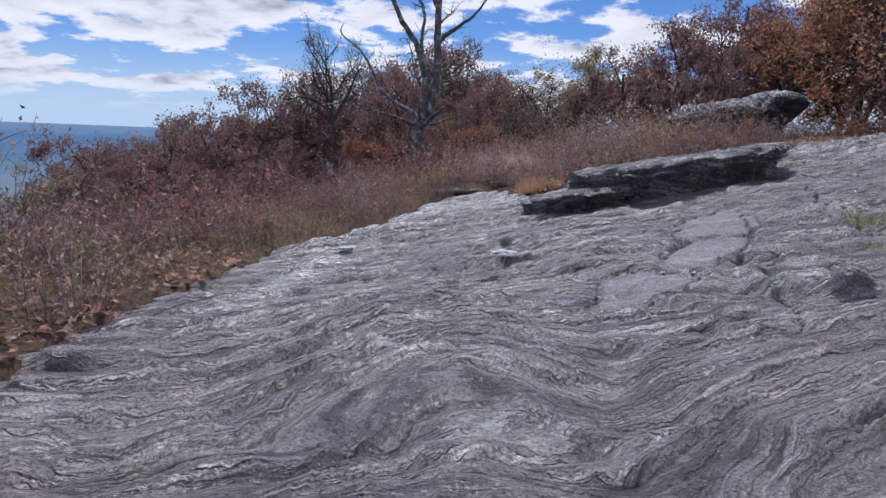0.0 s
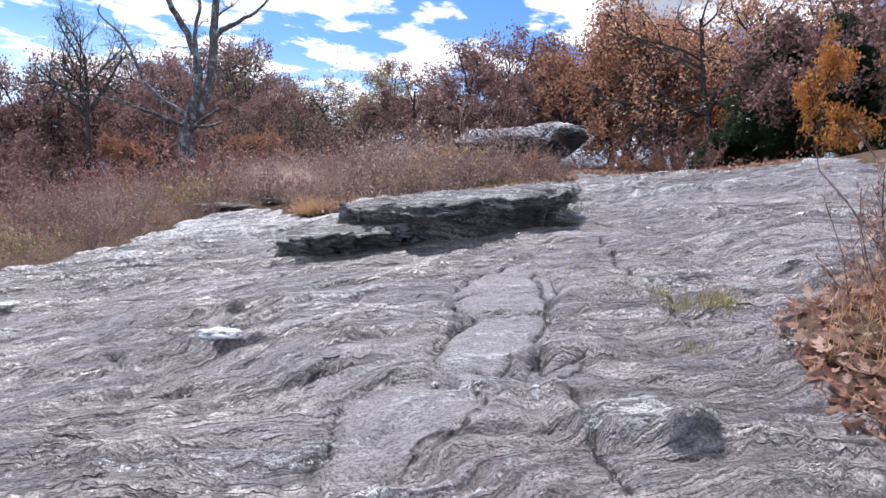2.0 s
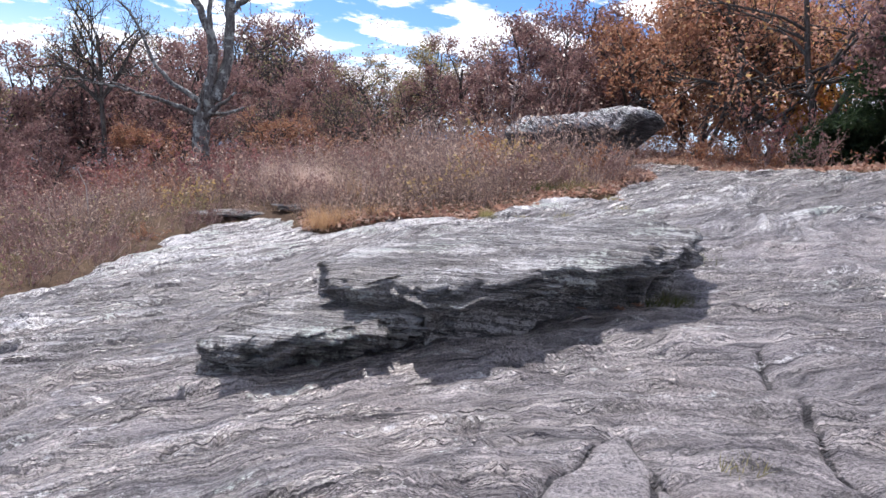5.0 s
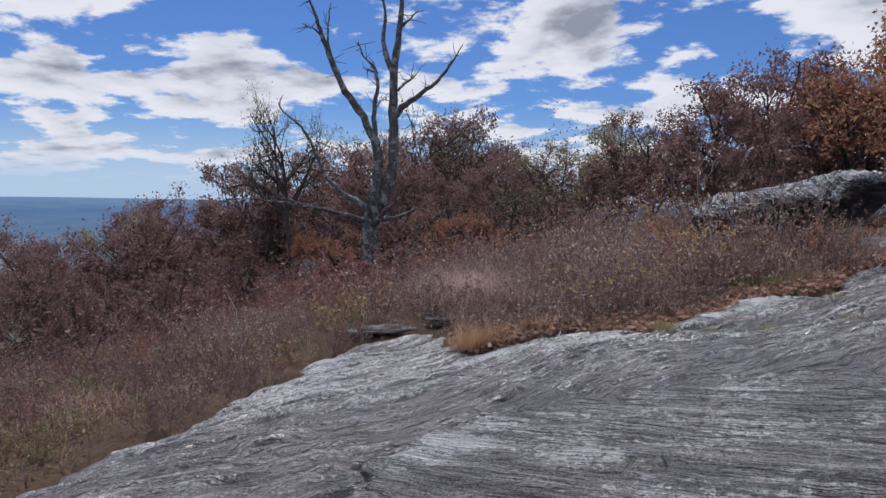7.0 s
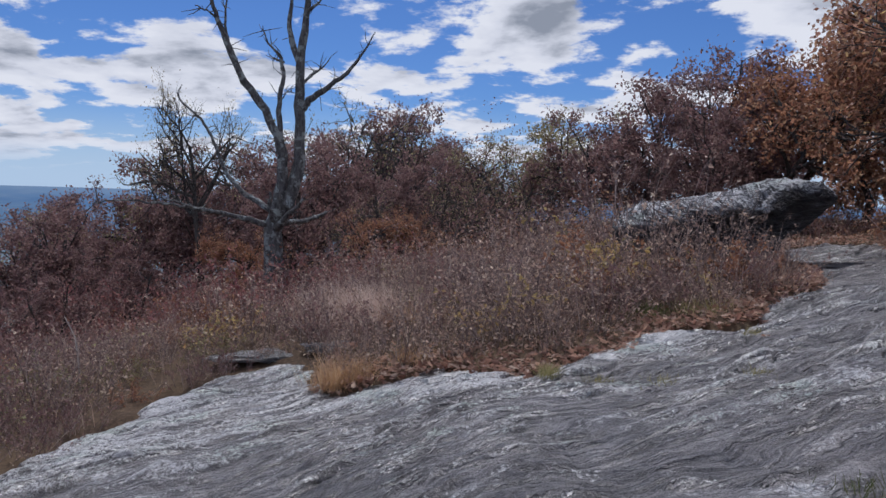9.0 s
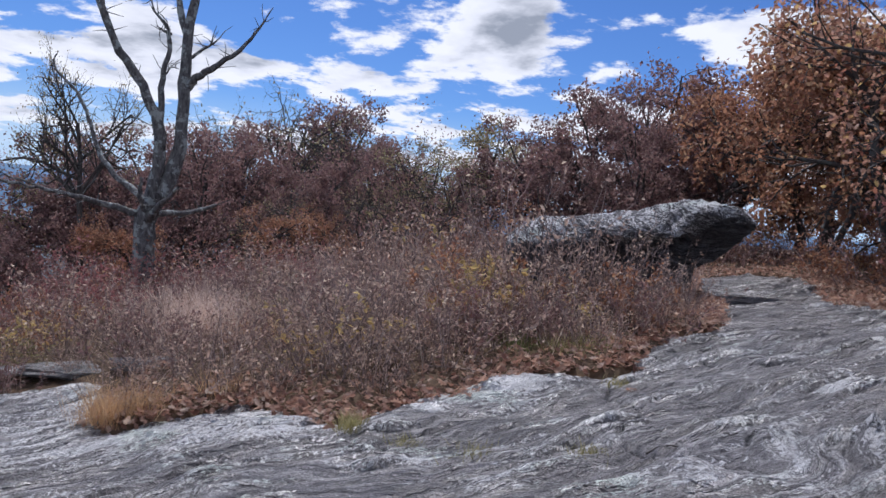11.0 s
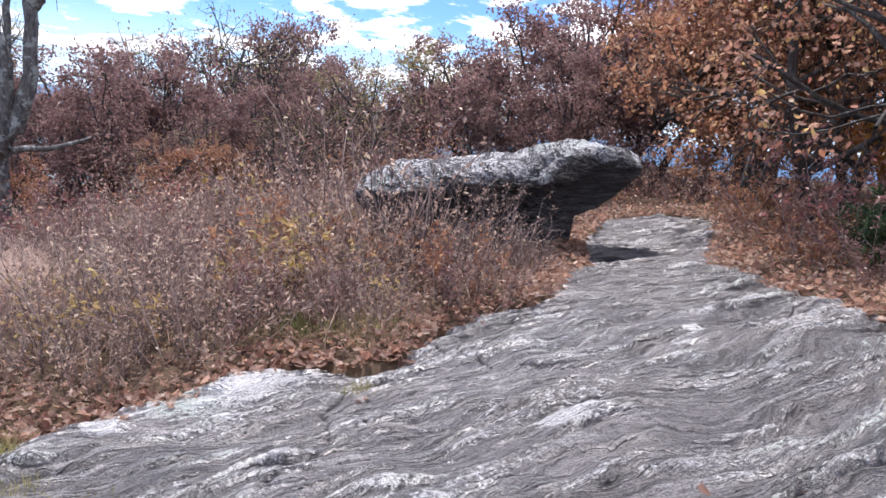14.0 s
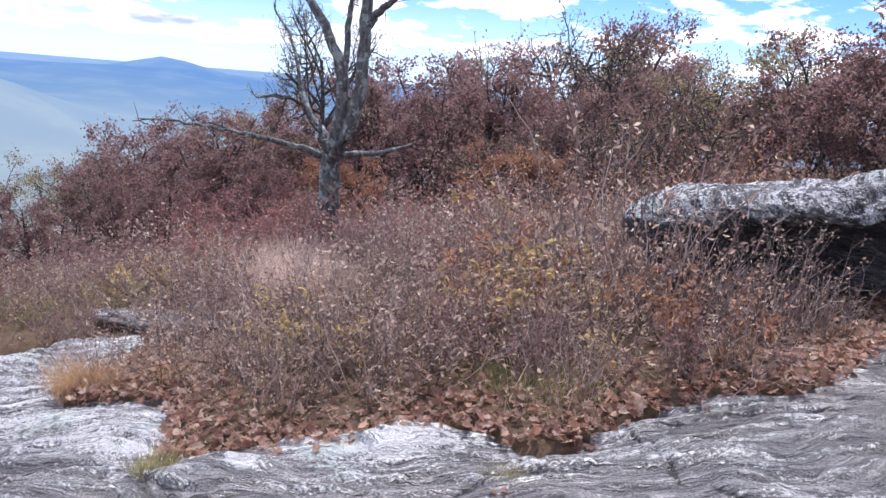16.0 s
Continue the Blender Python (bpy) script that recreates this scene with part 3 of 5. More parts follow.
class Builder:
    """Collects tubes and leaves into one mesh."""

    def __init__(self):
        self.v, self.f, self.n = [], [], 0

    def add(self, verts, faces):
        self.v.append(np.asarray(verts, float))
        self.f.extend((np.asarray(faces) + self.n).tolist())
        self.n += len(verts)

    def tube(self, pts, radii, sides=5, wob=0.0, rng=None):
        pts = np.asarray(pts, float)
        tan = np.gradient(pts, axis=0)
        tan /= np.linalg.norm(tan, axis=1)[:, None] + 1e-9
        ref = np.where(np.abs(tan[:, 2:3]) > 0.9, [[1.0, 0, 0]], [[0, 0, 1.0]])
        a = np.cross(tan, ref)
        a /= np.linalg.norm(a, axis=1)[:, None] + 1e-9
        b = np.cross(tan, a)
        ang = np.linspace(0, 2 * math.pi, sides, endpoint=False)
        r = np.asarray(radii, float)[:, None, None]
        if wob:
            r = r * (1 + wob * rng.normal(0, 1, (len(pts), sides, 1)))
        ring = pts[:, None] + r * (a[:, None] * np.cos(ang)[None, :, None] + b[:, None] * np.sin(ang)[None, :, None])
        i = np.arange(len(pts) * sides).reshape(len(pts), sides)
        j = np.roll(i, -1, 1)
        self.add(ring.reshape(-1, 3), np.stack([i[:-1], j[:-1], j[1:], i[1:]], -1).reshape(-1, 4))

    def kites(self, at, size, rng, droop=0.0, slim=0.55, flat=1.0):
        """Leaves as bent kites of two triangles, each turned its own way."""
        n = len(at)
        d = rng.normal(0, 1, (n, 3)) * [1, 1, flat]
        d[:, 2] -= droop
        d /= np.linalg.norm(d, axis=1)[:, None]
        s = np.cross(d, rng.normal(0, 1, (n, 3)) * [1, 1, 1 / max(flat, 0.2)] if flat == 1.0 else rng.normal(0, 0.35, (n, 3)) + [0, 0, 1])
        s /= np.linalg.norm(s, axis=1)[:, None] + 1e-9
        up = np.cross(d, s)
        k = (size * rng.uniform(0.6, 1.25, n))[:, None]
        v = np.stack([at, at + k * (0.5 * d + slim * 0.5 * s + 0.14 * up), at + k * d, at + k * (0.5 * d - slim * 0.5 * s + 0.14 * up)], 1)
        i = np.arange(n)[:, None] * 4
        self.add(v.reshape(-1, 3), np.concatenate([i + [0, 1, 2], i + [0, 2, 3]]))

    def lobed(self, at, size, rng, droop=0.3):
        """Lobed oak leaves, each turned its own way."""
        n, k = len(at), 17
        p = np.vstack([LOBES, [0, 0.5]])
        d = rng.normal(0, 1, (n, 3))
        d[:, 2] -= droop
        d /= np.linalg.norm(d, axis=1)[:, None]
        s = np.cross(d, rng.normal(0, 1, (n, 3)))
        s /= np.linalg.norm(s, axis=1)[:, None] + 1e-9
        up = np.cross(d, s)
        z = size * rng.uniform(0.6, 1.3, n)[:, None, None]
        curl = rng.uniform(-0.6, 1.8, n)[:, None, None] * (p[:, 0] ** 2)[None, :, None]
        v = at[:, None] + z * (p[None, :, 0:1] * s[:, None] + p[None, :, 1:2] * d[:, None] + curl * up[:, None])
        fan = np.array([(i, (i + 1) % 16, 16) for i in range(16)])
        self.add(v.reshape(-1, 3), (np.arange(n)[:, None, None] * k + fan[None]).reshape(-1, 3))

    def blades(self, at, height, width, rng, lean=0.35):
        n = len(at)
        d = rng.normal(0, lean, (n, 3))
        d[:, 2] = 1
        d /= np.linalg.norm(d, axis=1)[:, None]
        side = np.cross(d, rng.normal(0, 1, (n, 3)))
        side /= np.linalg.norm(side, axis=1)[:, None]
        h = (height * rng.uniform(0.5, 1.2, n))[:, None]
        bend = rng.normal(0, 0.22, (n, 3)) * h * [1, 1, 0.4]
        v = np.stack([at - side * width, at + side * width, at + d * h * 0.6 + side * width * 0.7 + bend * 0.35,
                      at + d * h * 0.6 - side * width * 0.7 + bend * 0.35, at + d * h + bend], 1)
        i = np.arange(n)[:, None] * 5
        self.add(v.reshape(-1, 3), (i + [0, 1, 2]).tolist() and np.concatenate([i + [0, 1, 2], i + [0, 2, 3], i + [3, 2, 4]]))

    def mesh(self, name, material, smooth=False):
        return shape(name, np.concatenate(self.v), self.f, material, smooth)


def part(name, me, parent, label="", kind=""):
    ob = new(name, me)
    ob.parent = parent
    if kind:
        tagged(ob, kind=kind)
    return tagged(ob, label) if label else ob


def thing(name, label, category, at=(0, 0, 0), group=""):
    ob = new(name)
    ob.empty_display_size = 0.2
    ob.matrix_basis = pose(*at)
    return tagged(ob, label, category, group)


def unit(v):
    return v / (np.linalg.norm(v) + 1e-9)


# ---- bedrock ledge and perched boulder ----
def resample(line, n):
    p = np.array(line + line[:1], float)
    d = np.concatenate([[0], np.cumsum(np.linalg.norm(np.diff(p, axis=0), axis=1))])
    t = np.linspace(0, d[-1], n, endpoint=False)
    return np.stack([np.interp(t, d, p[:, 0]), np.interp(t, d, p[:, 1])], -1)


def ledge_slab(line, rise, under, seed, material, back_y, tilt=0.0):
    """A tilted plate of rock with a ragged, layered, undercut lip; its back runs into the bedrock."""
    n = 300
    p = resample(line, n)
    for _ in range(6):
        p = 0.5 * p + 0.25 * (np.roll(p, 1, 0) + np.roll(p, -1, 0))
    c = p.mean(0)
    tan = np.roll(p, -1, 0) - np.roll(p, 1, 0)
    tan /= np.linalg.norm(tan, axis=1)[:, None]
    inw = np.stack([-tan[:, 1], tan[:, 0]], -1)
    inw *= np.sign(((c - p) * inw).sum(1))[:, None]
    arc = np.arange(n) / n * 60
    ragged = 0.10 * fbm(np.cos(np.arange(n) / n * 2 * math.pi) * 4 + seed, np.sin(np.arange(n) / n * 2 * math.pi) * 4, 5, seed, 0.6)
    p = p + inw * ragged[:, None]
    front = np.clip(0.25 + 1.1 * inw[:, 1], 0, 1)

    def top(x, y):
        fade = step01(back_y, back_y - 0.22, y)
        z = ground_z(x, y) + rise * (0.12 + 0.88 * fade) - 0.05 + tilt * (x - c[0])
        s = y + 0.2 * x + 0.3 * perlin(x * 1.2, y * 1.2, seed)
        f = s * 4.2 + 0.5 * perlin(x * 0.9, y * 2, seed + 3)
        g = f - np.floor(f)
        return z + 0.05 * (g - step01(0.78, 1, g) * g) + 0.03 * fbm(x * 2.2, y * 5, 4, seed + 5) + 0.008 * fbm(x * 14, y * 14, 2, seed + 7)
    rings = []
    lip = top(p[:, 0], p[:, 1]) - 0.03
    low = ground_z(p[:, 0], p[:, 1]) - 0.22
    ring = np.arange(n) / n * 2 * math.pi
    for k, (inset, level) in enumerate([(1.2, 0.0), (1.18, 0.3), (1.1, 0.5), (0.9, 0.66), (0.55, 0.72), (0.30, 0.745), (0.28, 0.775), (0.13, 0.78), (0.10, 0.82), (0.0, 0.825),
                                        (0.0, 0.875), (0.09, 0.88), (0.08, 0.925), (0.02, 0.93), (0.03, 0.97), (0.16, 0.985), (0.2, 1.0)]):
        layer = 0.07 * fbm(np.cos(ring) * 3 + (k // 2) * 3.7, np.sin(ring) * 3, 3, seed + k // 2, 0.5)
        q = p + inw * (inset * under * front + layer * (0.4 + front))[:, None]
        z = low + (lip - low) * level
        rings.append(np.column_stack([q, z]))
    for k in (0.10, 0.17, 0.25, 0.33, 0.41, 0.49, 0.57, 0.65, 0.73, 0.81, 0.89, 0.96, 0.999):
        q = p + (c - p) * k
        rings.append(np.column_stack([q, top(q[:, 0], q[:, 1])]))
    v = np.concatenate(rings)
    i = np.arange(len(v)).reshape(len(rings), n)
    j = np.roll(i, -1, 1)
    f = np.stack([i[:-1], j[:-1], j[1:], i[1:]], -1).reshape(-1, 4)
    me = shape("slab", v, f, material, True)
    flow_on(me, v[:, 0], v[:, 1] + 0.2 * v[:, 0] + 3.0 * v[:, 2])
    at = me.attributes.new("lichen", "FLOAT", "POINT")
    at.data.foreach_set("value", (0.12 + 0.45 * fbm(v[:, 0] * 1.5, v[:, 1] * 1.5, 3, seed)).astype(np.float32))
    return me


def build_ledge():
    root = thing("rock_ledge", "layered grey rock ledge with pale lichen and a dark undercut", "rock ledge", (3.0, 10.5, float(ground_z(3.0, 10.5))))
    inv = root.matrix_basis.inverted()
    for name, line, rise, under, seed, back, tilt in (
            ("upper_slab", [(1.80, 11.0), (1.83, 10.5), (2.0, 10.12), (2.25, 9.68), (2.58, 9.60), (3.0, 9.62), (3.5, 9.76), (3.85, 9.80), (4.12, 9.93),
                            (4.4, 10.45), (4.5, 11.2), (4.1, 12.0), (3.1, 12.1), (2.3, 11.7)], 0.43, 0.22, 5, 11.85, -0.03),
            ("lower_tongue", [(1.12, 9.88), (1.28, 9.66), (1.6, 9.64), (1.95, 9.64), (2.3, 9.85), (2.5, 10.4), (2.2, 11.1), (1.6, 11.0), (1.22, 10.4)], 0.23, 0.18, 17, 11.0, 0.0)):
        ob = part(name, ledge_slab(line, rise, under, seed, LEDGE_ROCK, back, tilt), root)
        ob.matrix_parent_inverse = inv


def boulder_mesh():
    ns, na = 190, 150
    a, b = np.array([6.40, 22.15]), np.array([10.72, 23.3])
    ax = (b - a) / np.linalg.norm(b - a)
    out = np.array([ax[1], -ax[0]])
    s = np.linspace(0.0, 1.0, ns)
    top = np.interp(s, [0, 0.06, 0.15, 0.35, 0.5, 0.56, 0.62, 0.76, 0.9, 0.97, 1], [2.52, 2.72, 2.92, 3.0, 3.12, 3.12, 3.28, 3.43, 3.38, 3.28, 3.12])
    low = np.interp(s, [0, 0.1, 0.2, 0.72, 0.755, 0.77, 0.86, 0.93, 1], [2.38, 1.9, 1.5, 1.5, 1.6, 2.28, 2.42, 2.66, 3.0])
    half = np.interp(s, [0, 0.04, 0.12, 0.3, 0.6, 0.85, 0.95, 1], [0.08, 0.42, 0.75, 1.0, 1.05, 0.8, 0.5, 0.1])
    phi = np.linspace(0, 2 * math.pi, na, endpoint=False)
    cs, sn = np.cos(phi), np.sin(phi)
    cc, kk = np.sign(cs) * np.abs(cs) ** 0.75, np.sign(sn) * np.abs(sn) ** 0.8
    mid, hh = (top + low) / 2, (top - low) / 2
    z = mid[:, None] + hh[:, None] * kk[None, :]
    under = np.interp(s, [0.0, 0.22, 0.38, 1.0], [0.05, 0.25, 1.0, 0.95])[:, None]
    drop = (top[:, None] - z) / 1.4
    off = half[:, None] * cc[None, :]
    off = np.where(cc[None, :] > 0, off * (1 - under * 0.95 * step01(0.10, 0.5, drop)), off)
    lng = s[:, None] * 4.47 + 0 * z
    layer = z * 1.0 + 0.05 * lng + 0.12 * perlin(lng * 0.8, off * 0.8, 5)
    shelf = layer * 5.0 + 0.6 * perlin(lng * 1.1, layer * 2, 15)
    bite = 0.16 * (shelf - np.floor(shelf)) * np.clip(0.5 + perlin(lng * 0.9, np.floor(shelf) * 1.3, 17), 0, 1) - 0.06
    bite = bite + 0.08 * perlin(lng * 0.7, layer * 6.0, 7) + 0.05 * perlin(lng * 1.8, layer * 14.0, 9) + 0.06 * fbm(lng * 1.1, off * 1.1 + z, 3, 13)
    r = 1 + bite / np.maximum(half[:, None], 0.35)
    off = off * r
    z = z + 0.07 * fbm(lng * 0.9, off * 3.2, 5, 19, 0.6) * (kk[None, :] > 0) + 0.018 * fbm(lng * 5, off * 7, 3, 29)
    x = a[0] + ax[0] * lng + out[0] * off
    y = a[1] + ax[1] * lng + out[1] * off
    v = np.stack([x, y, z], -1).reshape(-1, 3)
    i = np.arange(ns * na).reshape(ns, na)
    j = np.roll(i, -1, 1)
    f = np.stack([i[:-1], i[1:], j[1:], j[:-1]], -1).reshape(-1, 4).tolist()
    f += [i[0].tolist(), i[-1][::-1].tolist()]
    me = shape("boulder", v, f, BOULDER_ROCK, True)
    flow_on(me, lng.ravel(), (layer * 1.6 + 0.5 * off).ravel())
    at = me.attributes.new("lichen", "FLOAT", "POINT")
    # lichen on the upper part only, which also paints the lit top lighter
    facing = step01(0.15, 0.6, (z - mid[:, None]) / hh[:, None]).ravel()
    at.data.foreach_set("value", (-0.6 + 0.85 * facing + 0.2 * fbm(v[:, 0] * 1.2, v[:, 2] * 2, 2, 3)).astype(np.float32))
    return me


build_ledge()
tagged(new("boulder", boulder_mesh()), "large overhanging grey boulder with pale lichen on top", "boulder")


# ---- trees ----
def grow(rng, b, anchors, start, way, length, radius, level, last, kids, rise, kink=0.16, low=0.14):
    n = 6 if level == 0 else (5 if level < last else 4)
    pts, d = [np.array(start, float)], unit(np.array(way, float))
    for _ in range(n - 1):
        d = unit(d + rng.normal(0, kink, 3) + [0, 0, rise])
        pts.append(pts[-1] + d * length / (n - 1))
    tip = 0.5 if level < last else 0.25
    b.tube(pts, np.linspace(radius, radius * tip, n), (8, 6, 4, 3, 3)[level])
    if level >= last - 1:
        anchors.extend(pts[1:] if level == last else pts[3:])
    if level == last:
        return
    for k in range(kids[level]):
        f = rng.uniform(0.3 if level else low, 1.0)
        q = min(int(f * (n - 1)), n - 2)
        at = pts[q] + (pts[q + 1] - pts[q]) * (f * (n - 1) - q)
        side = rng.normal(0, 1, 3)
        side[2] *= 0.5
        side = unit(side - d * side.dot(d))
        w = unit(d * rng.uniform(0.35, 0.9) + side * rng.uniform(0.6, 1.1))
        grow(rng, b, anchors, at, w, length * rng.uniform(0.42, 0.68) * (1.15 - 0.4 * f), radius * (1 - 0.5 * f) * 0.62, level + 1, last, kids, rise * 0.7, kink * 1.25, low)


def oak(name, label, category, seed, height, leaf, count, size, stems=1, kids=(9, 5, 4), rise=0.04, radius=0.11, spread=0.15, low=0.14, trunk_label="", lobed=False):
    """A broadleaf tree of that height at the origin: trunk with limbs and twigs, and a crown of single leaves."""
    rng = np.random.default_rng(seed)
    root = thing(name, label, category)
    wood, anchors = Builder(), []
    for k in range(stems):
        lean = rng.normal(0, 0.10 if stems == 1 else 0.32, 3)
        grow(rng, wood, anchors, (rng.normal(0, 0.1 * (stems > 1)), rng.normal(0, 0.1 * (stems > 1)), -0.25), (lean[0], lean[1], 1), height * 0.72 * rng.uniform(0.85, 1.05), radius, 0, 3, kids, rise, 0.16, low)
    part("trunk", wood.mesh("trunk", BARK, True), root, trunk_label)
    if count:
        a = np.array(anchors)
        a = a[a[:, 2] > 0.1 * height]
        a = a[rng.random(len(a)) < 0.45]
        at = a[rng.integers(0, len(a), count)] + rng.normal(0, spread, (count, 3))
        crown = Builder()
        if lobed:
            crown.lobed(at, size, rng)
        else:
            crown.kites(at, size, rng, 0.35, 0.6)
        part("crown", crown.mesh("crown", leaf), root, kind="stuff")
    return root


def pine(name, seed, height, width, whorls, low=0.15):
    rng = np.random.default_rng(seed)
    root = thing(name, "dark green pine with dense drooping needles", "pine tree")
    wood, at, ways = Builder(), [], []
    wood.tube([(0, 0, -0.2), (0.03, 0, height * 0.5), (0, 0.02, height)], (0.035 * height * 0.5, 0.025 * height * 0.5, 0.01), 7)
    for w in range(whorls):
        f = low + (1 - low) * w / whorls
        for k in range(6):
            ang = rng.uniform(0, 6.28)
            L = width * (1.05 - f) * rng.uniform(0.7, 1.15) + 0.12
            d = np.array([math.cos(ang), math.sin(ang), rng.uniform(0.0, 0.3)])
            p0 = np.array([0, 0, f * height])
            pts = [p0, p0 + d * L * 0.5, p0 + d * L + [0, 0, 0.05]]
            wood.tube(pts, (0.018, 0.012, 0.005), 3)
            m = int(26 + 60 * L)
            t = rng.uniform(0.15, 1.0, m)[:, None]
            at.append(p0 + d * L * t + rng.normal(0, 0.07 + 0.04 * L, (m, 3)) * [1, 1, 0.6])
    part("trunk", wood.mesh("trunk", BARK, True), root)
    at = np.concatenate(at)
    at = np.repeat(at, 5, 0)
    needles = Builder()
    needles.kites(at, 0.15, rng, -0.25, 0.12)
    part("needles", needles.mesh("needles", NEEDLE), root, kind="stuff")
    return root


def stand(proto, x, y, scale=1.0, turn=0.0, tall=1.0, sink=0.0):
    """The prototype itself the first time, copies of it after that."""
    m = Matrix.LocRotScale((x, y, float(soil_z(np.array([x]), np.array([y]))[0]) - sink), Euler((0, 0, radians(turn))), (scale, scale, scale * tall))
    if proto.get("stood"):
        ob = copy_thing(proto, m @ Matrix.Diagonal((*[1 / v for v in proto.scale], 1)))
    else:
        ob = proto
        ob.matrix_basis = m
        ob["stood"] = 1
    return ob


def dead_tree():
    rng = np.random.default_rng(4)
    root = thing("dead_tree", "bare grey dead tree with forked stems and lichen-spotted bark", "dead tree", (-0.62, 26.0, float(ground_z(-0.62, 26.0))))
    inv = root.matrix_basis.inverted()

    def limb(line, r0, r1):
        p = np.array(line)
        t = np.linspace(0, len(p) - 1, (len(p) - 1) * 4 + 1)
        q = np.stack([np.interp(t, np.arange(len(p)), p[:, i]) for i in range(3)], -1)
        for _ in range(2):
            q[1:-1] = 0.5 * q[1:-1] + 0.25 * (q[:-2] + q[2:])
        q[1:-1] += rng.normal(0, 0.012, (len(q) - 2, 3))
        b = Builder()
        b.tube(q, np.linspace(r0, r1, len(q)), 10 if r0 > 0.06 else 6, 0.07, rng)
        for k in range(int(2 + 2 * len(p) * (r0 < 0.2))):
            i = rng.integers(len(q) // 3, len(q) - 1)
            d = unit(rng.normal(0, 1, 3) + [0, 0, 0.4])
            L = rng.uniform(0.12, 0.5)
            b.tube([q[i], q[i] + d * L * 0.5, q[i] + d * L + rng.normal(0, 0.06, 3)], (0.012, 0.009, 0.004), 4)
        ob = part("limb" if r0 < 0.25 else "trunk", b.mesh("limb", DEAD_BARK, True), root)
        ob.matrix_parent_inverse = inv
    limb([(-0.79, 26.70, 0.22), (-0.80, 26.70, 1.19), (-0.83, 26.70, 2.08), (-0.63, 26.70, 2.69)], 0.27, 0.19)
    limb([(-0.80, 26.70, 2.21), (-0.56, 26.70, 3.19), (-0.60, 26.60, 4.08), (-0.94, 26.50, 4.87), (-1.42, 26.30, 5.49), (-1.74, 26.20, 6.29), (-1.97, 26.10, 6.86), (-2.12, 26.00, 7.39), (-2.34, 25.90, 7.98)], 0.15, 0.02)
    limb([(-1.97, 26.10, 6.86), (-2.17, 26.00, 7.04), (-2.41, 25.90, 7.11)], 0.03, 0.01)
    limb([(-1.74, 26.20, 6.29), (-1.89, 26.40, 6.98), (-1.82, 26.50, 7.78)], 0.04, 0.01)
    limb([(-0.72, 26.70, 2.15), (-0.45, 26.80, 2.76), (-0.19, 26.80, 3.64), (-0.26, 26.90, 5.02), (-0.21, 26.90, 6.36), (-0.07, 26.90, 7.27), (-0.02, 26.90, 8.06), (-0.21, 26.90, 9.10)], 0.19, 0.03)
    limb([(-0.24, 26.90, 6.07), (-0.41, 27.00, 6.42), (-0.57, 27.10, 7.04), (-0.46, 27.10, 7.58), (-0.65, 27.10, 8.37)], 0.09, 0.02)
    limb([(-0.07, 26.90, 7.27), (0.17, 26.80, 7.40), (0.45, 26.70, 7.62)], 0.05, 0.01)
    limb([(-0.23, 26.90, 4.93), (-0.06, 26.90, 5.10), (0.17, 26.80, 5.29), (0.81, 26.70, 5.69), (1.28, 26.60, 6.17), (1.61, 26.50, 6.73)], 0.11, 0.01)
    limb([(-0.21, 26.90, 5.54), (-0.01, 27.00, 5.75), (0.20, 27.10, 5.91), (0.42, 27.10, 6.15)], 0.045, 0.012)
    limb([(-0.61, 26.80, 3.50), (-0.74, 27.00, 4.38), (-0.78, 27.10, 5.12), (-0.69, 27.20, 5.78), (-0.77, 27.30, 6.25), (-0.97, 27.30, 6.45), (-1.15, 27.30, 6.62), (-1.26, 27.40, 7.00)], 0.08, 0.012)
    limb([(-0.72, 27.30, 6.13), (-0.91, 27.40, 6.21), (-1.07, 27.50, 6.25)], 0.035, 0.015)
    limb([(-0.78, 27.10, 5.12), (-0.54, 26.90, 5.39), (-0.31, 26.70, 5.31)], 0.02, 0.008)
    limb([(-0.86, 26.70, 2.13), (-1.31, 26.36, 2.31), (-1.66, 25.92, 2.41), (-2.13, 25.48, 2.54), (-2.46, 25.14, 2.66), (-2.77, 24.80, 2.79)], 0.085, 0.012)
    limb([(-2.24, 25.20, 2.59), (-2.61, 24.95, 2.66), (-3.03, 24.70, 2.68), (-3.47, 24.45, 2.74), (-3.97, 24.20, 2.64)], 0.04, 0.012)
    limb([(-0.83, 26.70, 2.48), (-1.29, 27.00, 2.71), (-1.67, 27.20, 2.90), (-2.03, 27.40, 3.24), (-2.27, 27.60, 3.45), (-2.47, 27.70, 3.91), (-2.73, 27.90, 4.42), (-3.11, 28.10, 4.87), (-3.47, 28.30, 5.10), (-3.78, 28.40, 5.40), (-3.63, 28.40, 5.69)], 0.075, 0.014)
    limb([(-0.80, 26.70, 2.00), (-0.49, 26.30, 2.30), (-0.26, 26.10, 2.50), (0.12, 25.80, 2.83)], 0.1, 0.025)
    limb([(-0.72, 26.70, 2.17), (-0.56, 27.30, 2.21), (-0.19, 28.10, 2.25), (0.13, 28.70, 2.44)], 0.08, 0.04)
    limb([(-0.77, 26.60, 2.14), (-0.78, 26.20, 2.56), (-0.74, 26.10, 2.96)], 0.07, 0.03)

dead_tree()

